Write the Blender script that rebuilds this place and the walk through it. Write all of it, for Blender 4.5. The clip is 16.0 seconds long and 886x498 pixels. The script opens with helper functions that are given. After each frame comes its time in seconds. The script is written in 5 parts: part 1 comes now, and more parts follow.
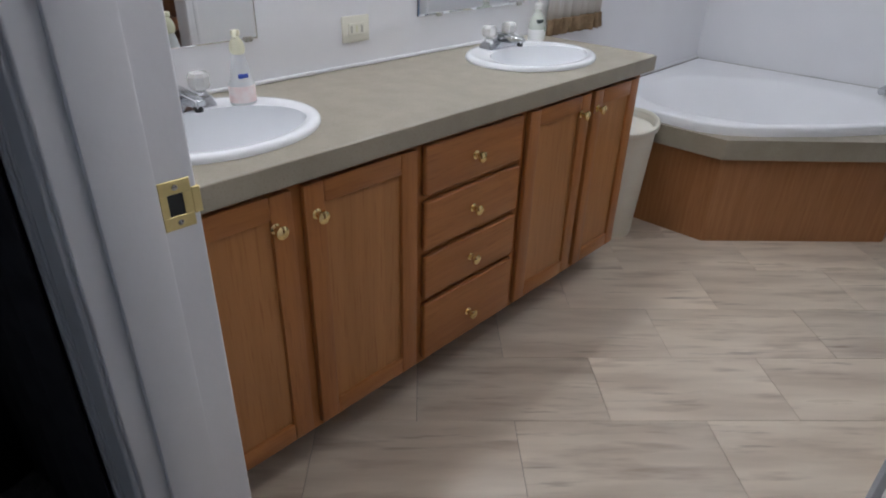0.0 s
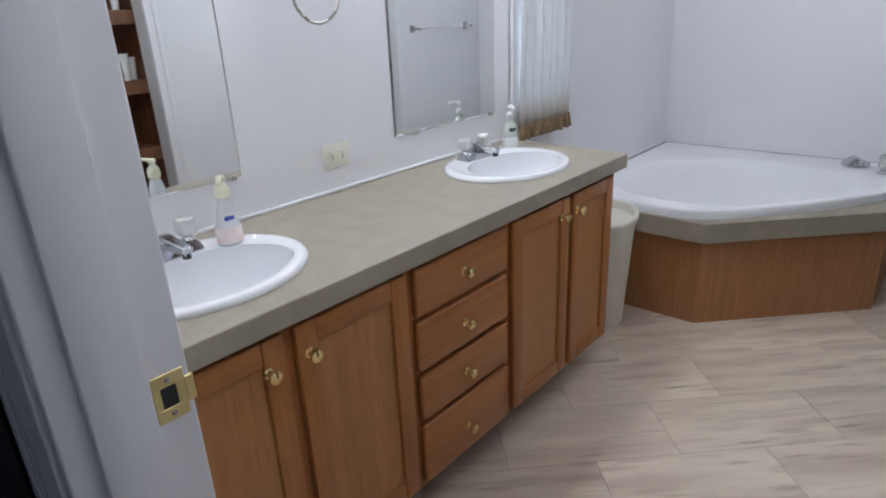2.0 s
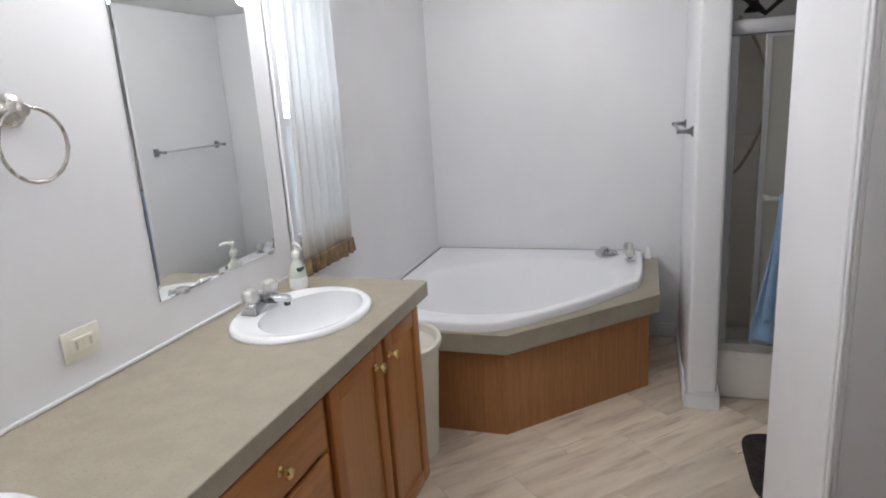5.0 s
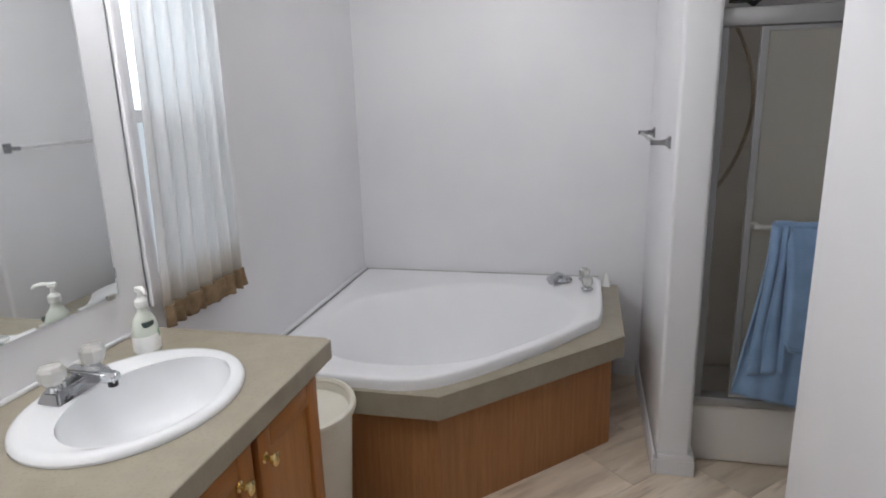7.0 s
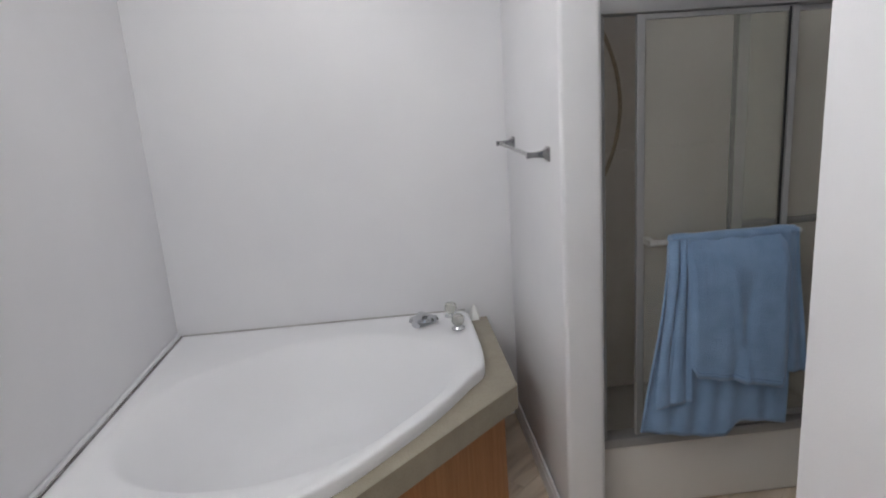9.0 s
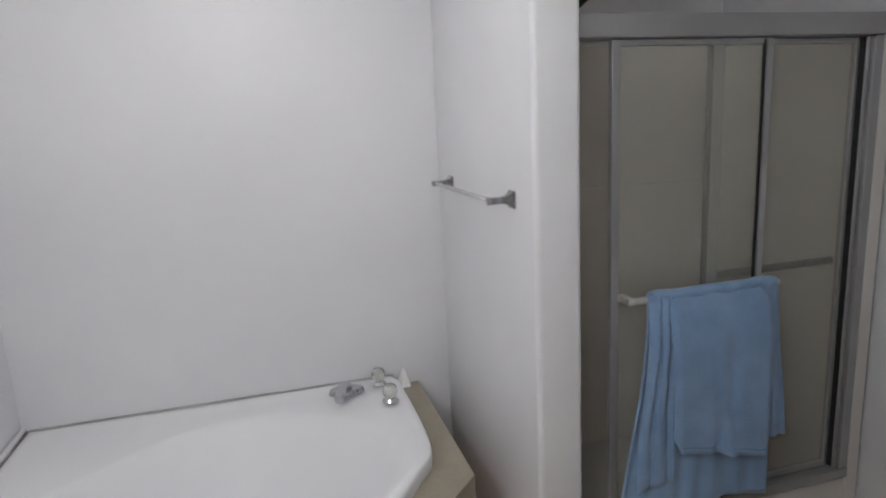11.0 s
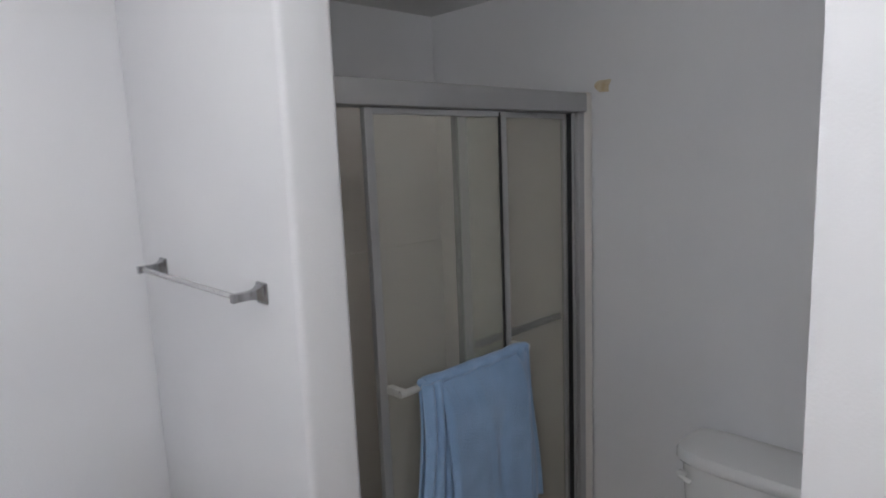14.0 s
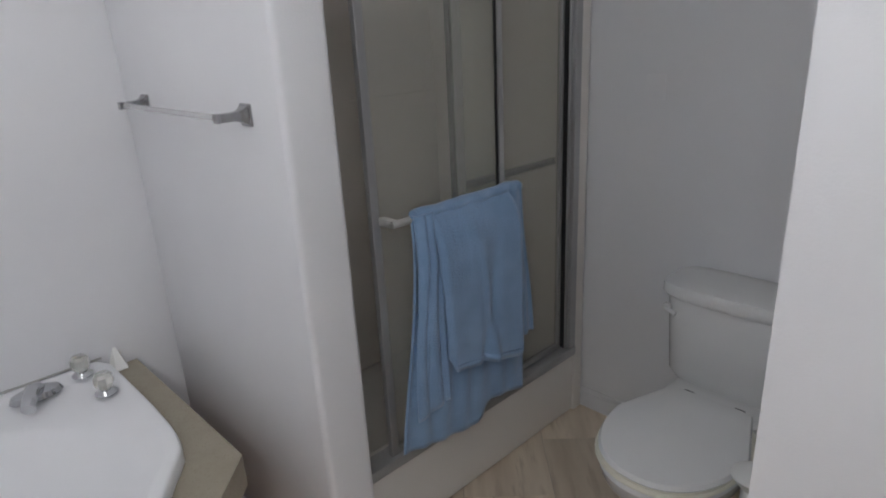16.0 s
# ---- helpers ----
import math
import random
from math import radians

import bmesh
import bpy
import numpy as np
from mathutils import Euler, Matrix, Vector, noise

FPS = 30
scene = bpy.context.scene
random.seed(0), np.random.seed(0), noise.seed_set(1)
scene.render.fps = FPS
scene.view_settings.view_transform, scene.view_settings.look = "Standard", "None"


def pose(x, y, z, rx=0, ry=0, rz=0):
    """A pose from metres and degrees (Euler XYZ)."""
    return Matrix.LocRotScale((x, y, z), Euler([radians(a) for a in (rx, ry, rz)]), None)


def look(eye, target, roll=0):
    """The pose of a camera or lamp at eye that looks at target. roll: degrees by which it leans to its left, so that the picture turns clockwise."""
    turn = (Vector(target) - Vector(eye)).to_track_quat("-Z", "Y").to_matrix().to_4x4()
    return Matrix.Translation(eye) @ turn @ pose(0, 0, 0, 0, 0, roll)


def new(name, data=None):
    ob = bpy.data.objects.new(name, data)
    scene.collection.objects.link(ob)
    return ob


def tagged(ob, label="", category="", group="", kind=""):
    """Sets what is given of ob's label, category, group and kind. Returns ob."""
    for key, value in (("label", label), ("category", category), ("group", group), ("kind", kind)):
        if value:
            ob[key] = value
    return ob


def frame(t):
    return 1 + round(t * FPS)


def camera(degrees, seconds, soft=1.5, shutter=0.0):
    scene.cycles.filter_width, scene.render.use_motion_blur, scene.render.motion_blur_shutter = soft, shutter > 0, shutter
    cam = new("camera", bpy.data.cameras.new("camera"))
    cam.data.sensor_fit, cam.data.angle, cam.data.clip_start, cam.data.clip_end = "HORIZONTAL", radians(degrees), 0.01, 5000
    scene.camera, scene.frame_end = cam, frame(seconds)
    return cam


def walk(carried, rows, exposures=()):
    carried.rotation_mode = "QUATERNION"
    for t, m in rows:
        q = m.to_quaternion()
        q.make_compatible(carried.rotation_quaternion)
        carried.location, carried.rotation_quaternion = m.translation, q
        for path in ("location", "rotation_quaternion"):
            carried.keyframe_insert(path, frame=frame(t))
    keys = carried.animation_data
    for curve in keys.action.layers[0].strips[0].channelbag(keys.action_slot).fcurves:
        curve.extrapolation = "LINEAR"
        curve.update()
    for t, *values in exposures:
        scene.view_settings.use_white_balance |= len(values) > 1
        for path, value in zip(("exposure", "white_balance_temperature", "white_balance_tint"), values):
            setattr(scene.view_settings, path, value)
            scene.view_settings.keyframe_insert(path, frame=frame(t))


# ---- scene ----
# ---- camera and its walk ----
cam = camera(71.1, 16.0, soft=1.9)
PATH = [
    (0, (-0.301, 2.142, 1.288), (-1.487, 3.432, 0.323), 1.7),
    (0.5, (-0.288, 2.122, 1.257), (-1.444, 3.379, 0.216), 0.8),
    (1, (-0.289, 2.126, 1.291), (-1.486, 3.412, 0.335), -0.7),
    (1.5, (-0.307, 2.15, 1.333), (-1.519, 3.5, 0.491), -1.7),
    (2, (-0.328, 2.167, 1.374), (-1.562, 3.565, 0.651), -2.6),
    (2.5, (-0.353, 2.166, 1.414), (-1.598, 3.587, 0.757), -2.7),
    (3, (-0.388, 2.174, 1.426), (-1.564, 3.685, 0.849), -2.9),
    (3.5, (-0.458, 2.185, 1.435), (-1.448, 3.834, 0.888), -3.7),
    (4, (-0.518, 2.197, 1.453), (-1.324, 3.96, 0.963), -4.1),
    (4.5, (-0.557, 2.247, 1.468), (-1.209, 4.071, 0.97), -3.9),
    (5, (-0.563, 2.348, 1.475), (-1.182, 4.188, 0.996), -3.7),
    (5.2, (-0.565, 2.388, 1.471), (-1.201, 4.226, 1.004), -3.7),
    (7.3, (-0.687, 3.014, 1.445), (-1.058, 4.916, 0.948), -1.8),
    (7.5, (-0.705, 3.071, 1.441), (-1.009, 4.982, 0.938), -2.2),
    (8, (-0.792, 3.226, 1.447), (-0.759, 5.169, 0.972), -3.7),
    (8.5, (-0.814, 3.338, 1.443), (-0.706, 5.276, 0.962), -4.0),
    (11, (-0.957, 3.837, 1.458), (-0.447, 5.729, 1.057), -2.9),
    (11.5, (-0.944, 3.942, 1.465), (-0.22, 5.759, 1.048), -1.9),
    (12, (-0.952, 4.065, 1.492), (0.103, 5.729, 1.148), -3.7),
    (12.5, (-0.974, 4.124, 1.52), (0.271, 5.661, 1.224), -3.2),
    (13, (-0.971, 4.134, 1.532), (0.359, 5.599, 1.24), -2.8),
    (13.5, (-0.975, 4.139, 1.542), (0.387, 5.579, 1.276), -2.3),
    (14, (-0.966, 4.137, 1.524), (0.398, 5.569, 1.224), -2.3),
    (14.5, (-0.962, 4.139, 1.49), (0.391, 5.554, 1.083), -2.4),
    (15, (-0.955, 4.131, 1.446), (0.364, 5.54, 0.92), -2.9),
    (15.5, (-0.962, 4.124, 1.413), (0.347, 5.513, 0.815), -3.0),
    (16, (-0.968, 4.12, 1.395), (0.327, 5.493, 0.735), -2.9),
]
EXPOSURES = [(0.0, 0.14, 6000, 10), (0.7, 0.14, 5950, 10), (1.0, 0.24, 5800, 10), (1.5, 0.24, 5600, 10), (2.0, 0.28, 5850, 10), (2.5, 0.36, 6100, 10), (3.5, 0.38, 6350, 10),
             (4.3, 0.42, 6350, 10), (5.0, 0.34, 6400, 10), (7.5, 0.20, 6400, 10), (8.5, 0.20, 6450, 10), (11.0, 0.15, 6450, 10), (12.5, 0.24, 6350, 10), (13.5, 0.22, 6300, 10),
             (14.5, 0.12, 6300, 10), (16.0, 0.05, 6300, 10)]
walk(cam, [(t, look(eye, target, roll)) for t, eye, target, roll in PATH], EXPOSURES)

# ---- plan (metres) ----
CEIL = 2.075
XW = -1.832            # vanity and window wall
YN = 6.035             # wall behind tub and shower
PX0, PX1, PY = -0.368, -0.244, 5.175   # partition between tub and shower
XS, YC = -0.181, 4.350                 # side wall and its corner at the toilet alcove
XE = 0.83                              # wall behind the toilet
YD0, YD1 = 2.300, 2.422                # wall with the entrance door
DX0, DX1 = -0.94, -0.284               # clear width of the entrance
YSH = 5.275                            # plane of the shower doors
CTR = 0.85                             # worktop height
WY0, WY1, WZ0, WZ1 = 4.375, 4.78, 0.94, 1.96   # window opening
CY0, CY1 = 3.04, 3.645                 # linen closet opening

# ---- world and light ----
world = bpy.data.worlds.new("sky")
scene.world = world
world.use_nodes = True
wn = world.node_tree.nodes
sky = wn.new("ShaderNodeTexSky")
sky.sky_type, sky.sun_disc = "NISHITA", False
sky.sun_elevation, sky.sun_rotation = radians(40), radians(120)
wn["Background"].inputs["Strength"].default_value = 0.12
world.node_tree.links.new(sky.outputs[0], wn["Background"].inputs["Color"])
# Watts of the added fill lamps: three unseen domes, then the bedroom
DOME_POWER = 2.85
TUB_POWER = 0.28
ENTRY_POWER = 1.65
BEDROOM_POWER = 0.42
LAMP_POWER = 4.7        # one bulb of the vanity lights, watts


def lamp(name, kind, m, power, color, size, size_y=None):
    data = bpy.data.lights.new(name, kind)
    data.energy, data.color = power, color
    if kind == "AREA":
        data.shape, data.size, data.size_y = "RECTANGLE", size, size_y
    else:
        data.shadow_soft_size = size
    ob = new(name, data)
    ob.matrix_world = m
    return tagged(ob, kind="structure")


# ---- materials ----
MATS = {}


def surf(name, c1, c2=None, scale=8.0, rough=0.5, rough_var=0.08, bump=0.0, bump_scale=60.0, metal=0.0, stretch=(1, 1, 1),
         turn=0.0, spec=0.5, transmission=0.0, coat=0.0, random=0.0, speck=None, sheen=0.0, alpha=1.0, contrast=(0.35, 0.65), streak=None):
    """A procedural surface: two colours mixed by a large and a fine noise, uneven gloss, fine relief."""
    m = bpy.data.materials.new(name)
    m.use_nodes = True
    nt = m.node_tree
    n, l = nt.nodes, nt.links
    b = n["Principled BSDF"]
    geo = n.new("ShaderNodeNewGeometry")
    mp = n.new("ShaderNodeMapping")
    mp.inputs["Scale"].default_value = stretch
    rot = n.new("ShaderNodeMapping")
    rot.inputs["Rotation"].default_value = (0, 0, radians(turn))
    l.new(geo.outputs["Position"], rot.inputs["Vector"])
    l.new(rot.outputs["Vector"], mp.inputs["Vector"])
    vec = mp.outputs["Vector"]
    info = None
    if random:
        info = n.new("ShaderNodeObjectInfo")
        add = n.new("ShaderNodeVectorMath")
        add.operation = "ADD"
        mul = n.new("ShaderNodeMath")
        mul.operation = "MULTIPLY"
        mul.inputs[1].default_value = 37.0
        l.new(info.outputs["Random"], mul.inputs[0])
        l.new(vec, add.inputs[0])
        l.new(mul.outputs[0], add.inputs[1])
        vec = add.outputs[0]
    c2 = c2 or tuple(0.88 * x for x in c1)
    n1 = n.new("ShaderNodeTexNoise")
    n1.inputs["Scale"].default_value, n1.inputs["Detail"].default_value = scale, 6.0
    l.new(vec, n1.inputs["Vector"])
    ramp = n.new("ShaderNodeMapRange")
    ramp.inputs["From Min"].default_value, ramp.inputs["From Max"].default_value = contrast
    l.new(n1.outputs["Fac"], ramp.inputs["Value"])
    mix = n.new("ShaderNodeMix")
    mix.data_type = "RGBA"
    mix.inputs["A"].default_value, mix.inputs["B"].default_value = (*c1, 1), (*c2, 1)
    l.new(ramp.outputs[0], mix.inputs["Factor"])
    col = mix.outputs["Result"]
    if speck:
        n3 = n.new("ShaderNodeTexNoise")
        n3.inputs["Scale"].default_value, n3.inputs["Detail"].default_value = speck[1], 3.0
        l.new(vec, n3.inputs["Vector"])
        r3 = n.new("ShaderNodeMapRange")
        r3.inputs["From Min"].default_value, r3.inputs["From Max"].default_value = speck[2], speck[3]
        l.new(n3.outputs["Fac"], r3.inputs["Value"])
        mx = n.new("ShaderNodeMix")
        mx.data_type = "RGBA"
        mx.inputs["B"].default_value = (*speck[0], 1)
        l.new(col, mx.inputs["A"])
        l.new(r3.outputs[0], mx.inputs["Factor"])
        col = mx.outputs["Result"]
    if streak:                            # thin broken dark veins along the grain
        sm = n.new("ShaderNodeMapping")
        sm.inputs["Scale"].default_value = (3.2, 5.0, 1.0)
        l.new(vec, sm.inputs["Vector"])
        n4, n5 = n.new("ShaderNodeTexNoise"), n.new("ShaderNodeTexNoise")
        n4.inputs["Scale"].default_value, n4.inputs["Detail"].default_value = 1.6, 5.0
        n5.inputs["Scale"].default_value, n5.inputs["Detail"].default_value = 1.1, 2.0
        l.new(sm.outputs["Vector"], n4.inputs["Vector"])
        l.new(vec, n5.inputs["Vector"])
        r4, r5, mm = n.new("ShaderNodeMapRange"), n.new("ShaderNodeMapRange"), n.new("ShaderNodeMath")
        r4.inputs["From Min"].default_value, r4.inputs["From Max"].default_value = streak[1], streak[2]
        r5.inputs["From Min"].default_value, r5.inputs["From Max"].default_value = 0.46, 0.60
        mm.operation = "MULTIPLY"
        l.new(n4.outputs["Fac"], r4.inputs["Value"])
        l.new(n5.outputs["Fac"], r5.inputs["Value"])
        l.new(r4.outputs[0], mm.inputs[0])
        l.new(r5.outputs[0], mm.inputs[1])
        ms = n.new("ShaderNodeMix")
        ms.data_type = "RGBA"
        ms.inputs["B"].default_value = (*streak[0], 1)
        l.new(col, ms.inputs["A"])
        l.new(mm.outputs[0], ms.inputs["Factor"])
        col = ms.outputs["Result"]
    if random:
        hs = n.new("ShaderNodeHueSaturation")
        mr = n.new("ShaderNodeMapRange")
        mr.inputs["To Min"].default_value, mr.inputs["To Max"].default_value = 1 - random, 1 + random
        l.new(info.outputs["Random"], mr.inputs["Value"])
        l.new(mr.outputs[0], hs.inputs["Value"])
        l.new(col, hs.inputs["Color"])
        col = hs.outputs["Color"]
    l.new(col, b.inputs["Base Color"])
    rr = n.new("ShaderNodeMapRange")
    rr.inputs["To Min"].default_value, rr.inputs["To Max"].default_value = max(0.02, rough - rough_var), min(1, rough + rough_var)
    l.new(n1.outputs["Fac"], rr.inputs["Value"])
    l.new(rr.outputs[0], b.inputs["Roughness"])
    b.inputs["Metallic"].default_value = metal
    b.inputs["Specular IOR Level"].default_value = spec
    b.inputs["Transmission Weight"].default_value = transmission
    b.inputs["Coat Weight"].default_value = coat
    b.inputs["Sheen Weight"].default_value = sheen
    b.inputs["Alpha"].default_value = alpha
    if bump:
        n2 = n.new("ShaderNodeTexNoise")
        n2.inputs["Scale"].default_value, n2.inputs["Detail"].default_value = bump_scale, 4.0
        l.new(vec, n2.inputs["Vector"])
        bp = n.new("ShaderNodeBump")
        bp.inputs["Strength"].default_value, bp.inputs["Distance"].default_value = bump, 0.004
        l.new(n2.outputs["Fac"], bp.inputs["Height"])
        l.new(bp.outputs[0], b.inputs["Normal"])
    MATS[name] = m
    return m


WALL = surf("wall_paint", (0.80, 0.80, 0.82), (0.755, 0.755, 0.78), 1.6, 0.55, 0.06, 0.12, 220)
CEILING = surf("ceiling_paint", (0.79, 0.79, 0.79), (0.75, 0.75, 0.75), 3, 0.8, 0.05, 0.35, 140)
TRIM = surf("trim_paint", (0.80, 0.80, 0.82), (0.75, 0.75, 0.77), 5, 0.35, 0.08, 0.06, 90)
DOORPAINT = surf("door_paint", (0.78, 0.77, 0.79), (0.73, 0.72, 0.75), 4, 0.38, 0.08, 0.08, 120)
LAMINATE = surf("worktop_laminate", (0.355, 0.317, 0.246), (0.322, 0.286, 0.220), 14, 0.38, 0.06, 0.03, 400, speck=((0.295, 0.262, 0.195), 190, 0.54, 0.70))
OAK = surf("oak_veneer", (0.41, 0.165, 0.046), (0.345, 0.130, 0.034), 5, 0.36, 0.08, 0.12, 40, stretch=(7, 7, 0.45), speck=((0.28, 0.10, 0.025), 26, 0.54, 0.80))
OAKFLAT = surf("oak_rail", (0.41, 0.165, 0.046), (0.345, 0.130, 0.034), 5, 0.36, 0.08, 0.12, 40, stretch=(7, 0.45, 7), speck=((0.28, 0.10, 0.025), 26, 0.54, 0.80))
OAKPANEL = surf("oak_panel", (0.45, 0.205, 0.068), (0.385, 0.168, 0.052), 4, 0.34, 0.07, 0.1, 40, stretch=(6, 6, 0.35), speck=((0.30, 0.11, 0.028), 24, 0.54, 0.82))
SKIRT = surf("tub_panel_oak", (0.42, 0.195, 0.075), (0.355, 0.155, 0.055), 7, 0.4, 0.07, 0.1, 40, stretch=(9, 9, 0.35), speck=((0.29, 0.118, 0.040), 30, 0.53, 0.80))
# Toe kick: a far darker brown than the oak above it
KICKBROWN = surf("toe_kick", (0.10, 0.045, 0.02), (0.07, 0.03, 0.014), 6, 0.6)
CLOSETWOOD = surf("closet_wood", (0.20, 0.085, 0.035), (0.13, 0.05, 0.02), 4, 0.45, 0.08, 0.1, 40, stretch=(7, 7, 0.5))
PORCELAIN = surf("porcelain", (0.85, 0.86, 0.88), (0.82, 0.83, 0.85), 3, 0.10, 0.03, coat=0.3)
ACRYLIC = surf("tub_acrylic", (0.86, 0.865, 0.885), (0.84, 0.845, 0.865), 2.5, 0.40, 0.06, 0.02, 60, spec=0.35)
TOILETWHITE = surf("toilet_china", (0.80, 0.80, 0.80), (0.77, 0.77, 0.77), 3, 0.12, 0.03, coat=0.3)
CHROME = surf("chrome", (0.66, 0.67, 0.69), (0.56, 0.57, 0.59), 12, 0.10, 0.05, metal=1.0)
DULLCHROME = surf("dull_chrome", (0.42, 0.42, 0.43), (0.32, 0.32, 0.33), 40, 0.22, 0.08, metal=1.0)
NICKEL = surf("brushed_nickel", (0.56, 0.54, 0.50), (0.5, 0.48, 0.45), 40, 0.28, 0.08, metal=1.0)
ALU = surf("shower_aluminium", (0.45, 0.45, 0.455), (0.42, 0.42, 0.425), 6, 0.40, 0.03, metal=0.6)
CLEARRAIL = surf("pale_rail", (0.58, 0.57, 0.55), (0.50, 0.49, 0.47), 30, 0.30, 0.06, metal=0.3)
BRASS = surf("brass", (0.90, 0.72, 0.36), (0.80, 0.61, 0.27), 30, 0.18, 0.06, metal=1.0)
BRASSPLATE = surf("brass_plate", (0.72, 0.60, 0.28), (0.62, 0.50, 0.22), 30, 0.34, 0.08, metal=0.8)
BLACK = surf("black_parts_and_gaps", (0.012, 0.012, 0.013), (0.02, 0.02, 0.02), 20, 0.5)
CREAM = surf("cream_plastic", (0.78, 0.76, 0.66), (0.74, 0.72, 0.62), 6, 0.4, 0.06)
BINPLASTIC = surf("bin_plastic", (0.74, 0.71, 0.62), (0.69, 0.66, 0.57), 6, 0.42, 0.06)
TOWEL = surf("terry_cotton", (0.27, 0.415, 0.63), (0.225, 0.355, 0.56), 14, 0.95, 0.04, 0.9, 260, spec=0.1, sheen=0.4)
RUGMAT = surf("rug_pile", (0.055, 0.045, 0.042), (0.035, 0.028, 0.027), 40, 1.0, 0.0, 1.0, 300, spec=0.1)
FIBRE = surf("shower_fibreglass", (0.88, 0.825, 0.77), (0.85, 0.79, 0.735), 3, 0.3, 0.06)
SILLWHITE = surf("shower_base", (0.78, 0.75, 0.71), (0.77, 0.74, 0.70), 4, 0.30, 0.01)
RAILDARK = surf("dark_rail", (0.04, 0.04, 0.04), (0.07, 0.07, 0.07), 20, 0.4, metal=0.5)
HOSE = surf("hose_vinyl", (0.46, 0.37, 0.26), (0.38, 0.30, 0.21), 60, 0.45, 0.05)
STAIN = surf("water_stain", (0.56, 0.44, 0.28), (0.66, 0.58, 0.44), 60, 0.7)
CAULKDARK = surf("dirty_caulk", (0.20, 0.19, 0.18), (0.44, 0.43, 0.42), 9, 0.7)
CAULKPALE = surf("aged_caulk", (0.62, 0.61, 0.60), (0.40, 0.39, 0.38), 5, 0.7)
CARPET = surf("bedroom_carpet", (0.10, 0.09, 0.08), (0.07, 0.06, 0.055), 60, 1.0, 0.0, 0.8, 200)
# Unseen walls, coloured dark grey so that the added bedroom stays dim
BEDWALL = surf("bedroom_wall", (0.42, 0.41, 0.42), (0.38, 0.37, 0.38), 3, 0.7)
DARKSCRAP = surf("dark_wrapper", (0.10, 0.10, 0.09), (0.25, 0.24, 0.22), 50, 0.4)
# Black of the stand-in sheet beside the door
DARKSHEET = surf("black_sheet", (0.036, 0.035, 0.040), (0.050, 0.048, 0.054), 20, 0.95, spec=0.1)
FLOORTILE = surf("floor_tile", (0.75, 0.65, 0.525), (0.575, 0.475, 0.37), 2.0, 0.30, 0.07, 0.05, 90, stretch=(1.0, 6.5, 1.0), turn=-45, random=0.10,
                 speck=((0.45, 0.35, 0.265), 3.4, 0.54, 0.78), contrast=(0.34, 0.68), streak=((0.34, 0.262, 0.195), 0.58, 0.76))
GROUT = surf("grout", (0.30, 0.25, 0.20), (0.24, 0.20, 0.16), 20, 0.8)
BROWNBAND = surf("curtain_band", (0.29, 0.205, 0.125), (0.19, 0.13, 0.075), 30, 0.9, spec=0.1)
# Slots stand proud; the shade inside them is put into this colour
SLOT = surf("slot_shade", (0.52, 0.50, 0.43), (0.47, 0.45, 0.38), 30, 0.5)
LABELPINK = surf("label_pink", (0.80, 0.62, 0.60), (0.84, 0.76, 0.74), 40, 0.5)
LABELBLUE = surf("label_blue", (0.03, 0.06, 0.35), (0.05, 0.10, 0.45), 60, 0.4)
LABELDARK = surf("label_dark", (0.03, 0.05, 0.045), (0.05, 0.08, 0.07), 60, 0.4)
LABELGREEN = surf("label_green", (0.12, 0.24, 0.14), (0.2, 0.35, 0.2), 40, 0.4)
PUMPCREAM = surf("pump_plastic", (0.74, 0.72, 0.54), (0.7, 0.68, 0.5), 10, 0.35)
PUMPWHITE = surf("white_plastic", (0.82, 0.82, 0.80), (0.78, 0.78, 0.76), 10, 0.35)
SOAP = surf("clear_soap", (0.84, 0.85, 0.87), (0.87, 0.88, 0.88), 5, 0.10, 0.03, transmission=0.25)
SOAPGREEN = surf("green_soap", (0.66, 0.74, 0.62), (0.76, 0.80, 0.72), 5, 0.12, 0.03, transmission=0.22)
CLEAR = surf("clear_acrylic", (0.90, 0.90, 0.88), (0.86, 0.86, 0.84), 30, 0.12, 0.05, transmission=0.6)
MILKY = surf("milky_acrylic", (0.90, 0.90, 0.86), (0.84, 0.84, 0.80), 30, 0.12, 0.05, transmission=0.7)
BARCLEAR = surf("bar_plastic", (0.93, 0.93, 0.94), (0.90, 0.90, 0.91), 20, 0.22, 0.05, transmission=0.75)


def plain(name, color, rough=0.1, metal=0.0, transmission=0.0, emit=0.0):
    m = bpy.data.materials.new(name)
    m.use_nodes = True
    b = m.node_tree.nodes["Principled BSDF"]
    b.inputs["Base Color"].default_value = (*color, 1)
    b.inputs["Roughness"].default_value, b.inputs["Metallic"].default_value = rough, metal
    b.inputs["Transmission Weight"].default_value = transmission
    if emit:
        b.inputs["Emission Color"].default_value, b.inputs["Emission Strength"].default_value = (*color, 1), emit
    return m


MIRROR = plain("mirror_silver", (0.86, 0.88, 0.87), 0.015, 1.0)
MIRROREDGE = surf("mirror_edge", (0.17, 0.18, 0.18), (0.70, 0.70, 0.70), 16, 0.25, 0.1, metal=0.6)
MIRRORCHIP = surf("mirror_chipped_edge", (0.42, 0.44, 0.44), (0.80, 0.80, 0.80), 22, 0.3, 0.1, metal=0.4)
PANE = plain("window_glass", (1, 1, 1), 0.0, 0.0, 1.0)
BULB = plain("bulb_glass", (1.0, 0.96, 0.93), 0.3, 0.0, 0.0, 12.0)
OUTSIDE = plain("outside_daylight", (0.86, 0.95, 1.0), 1.0, 0.0, 0.0, 1.9)


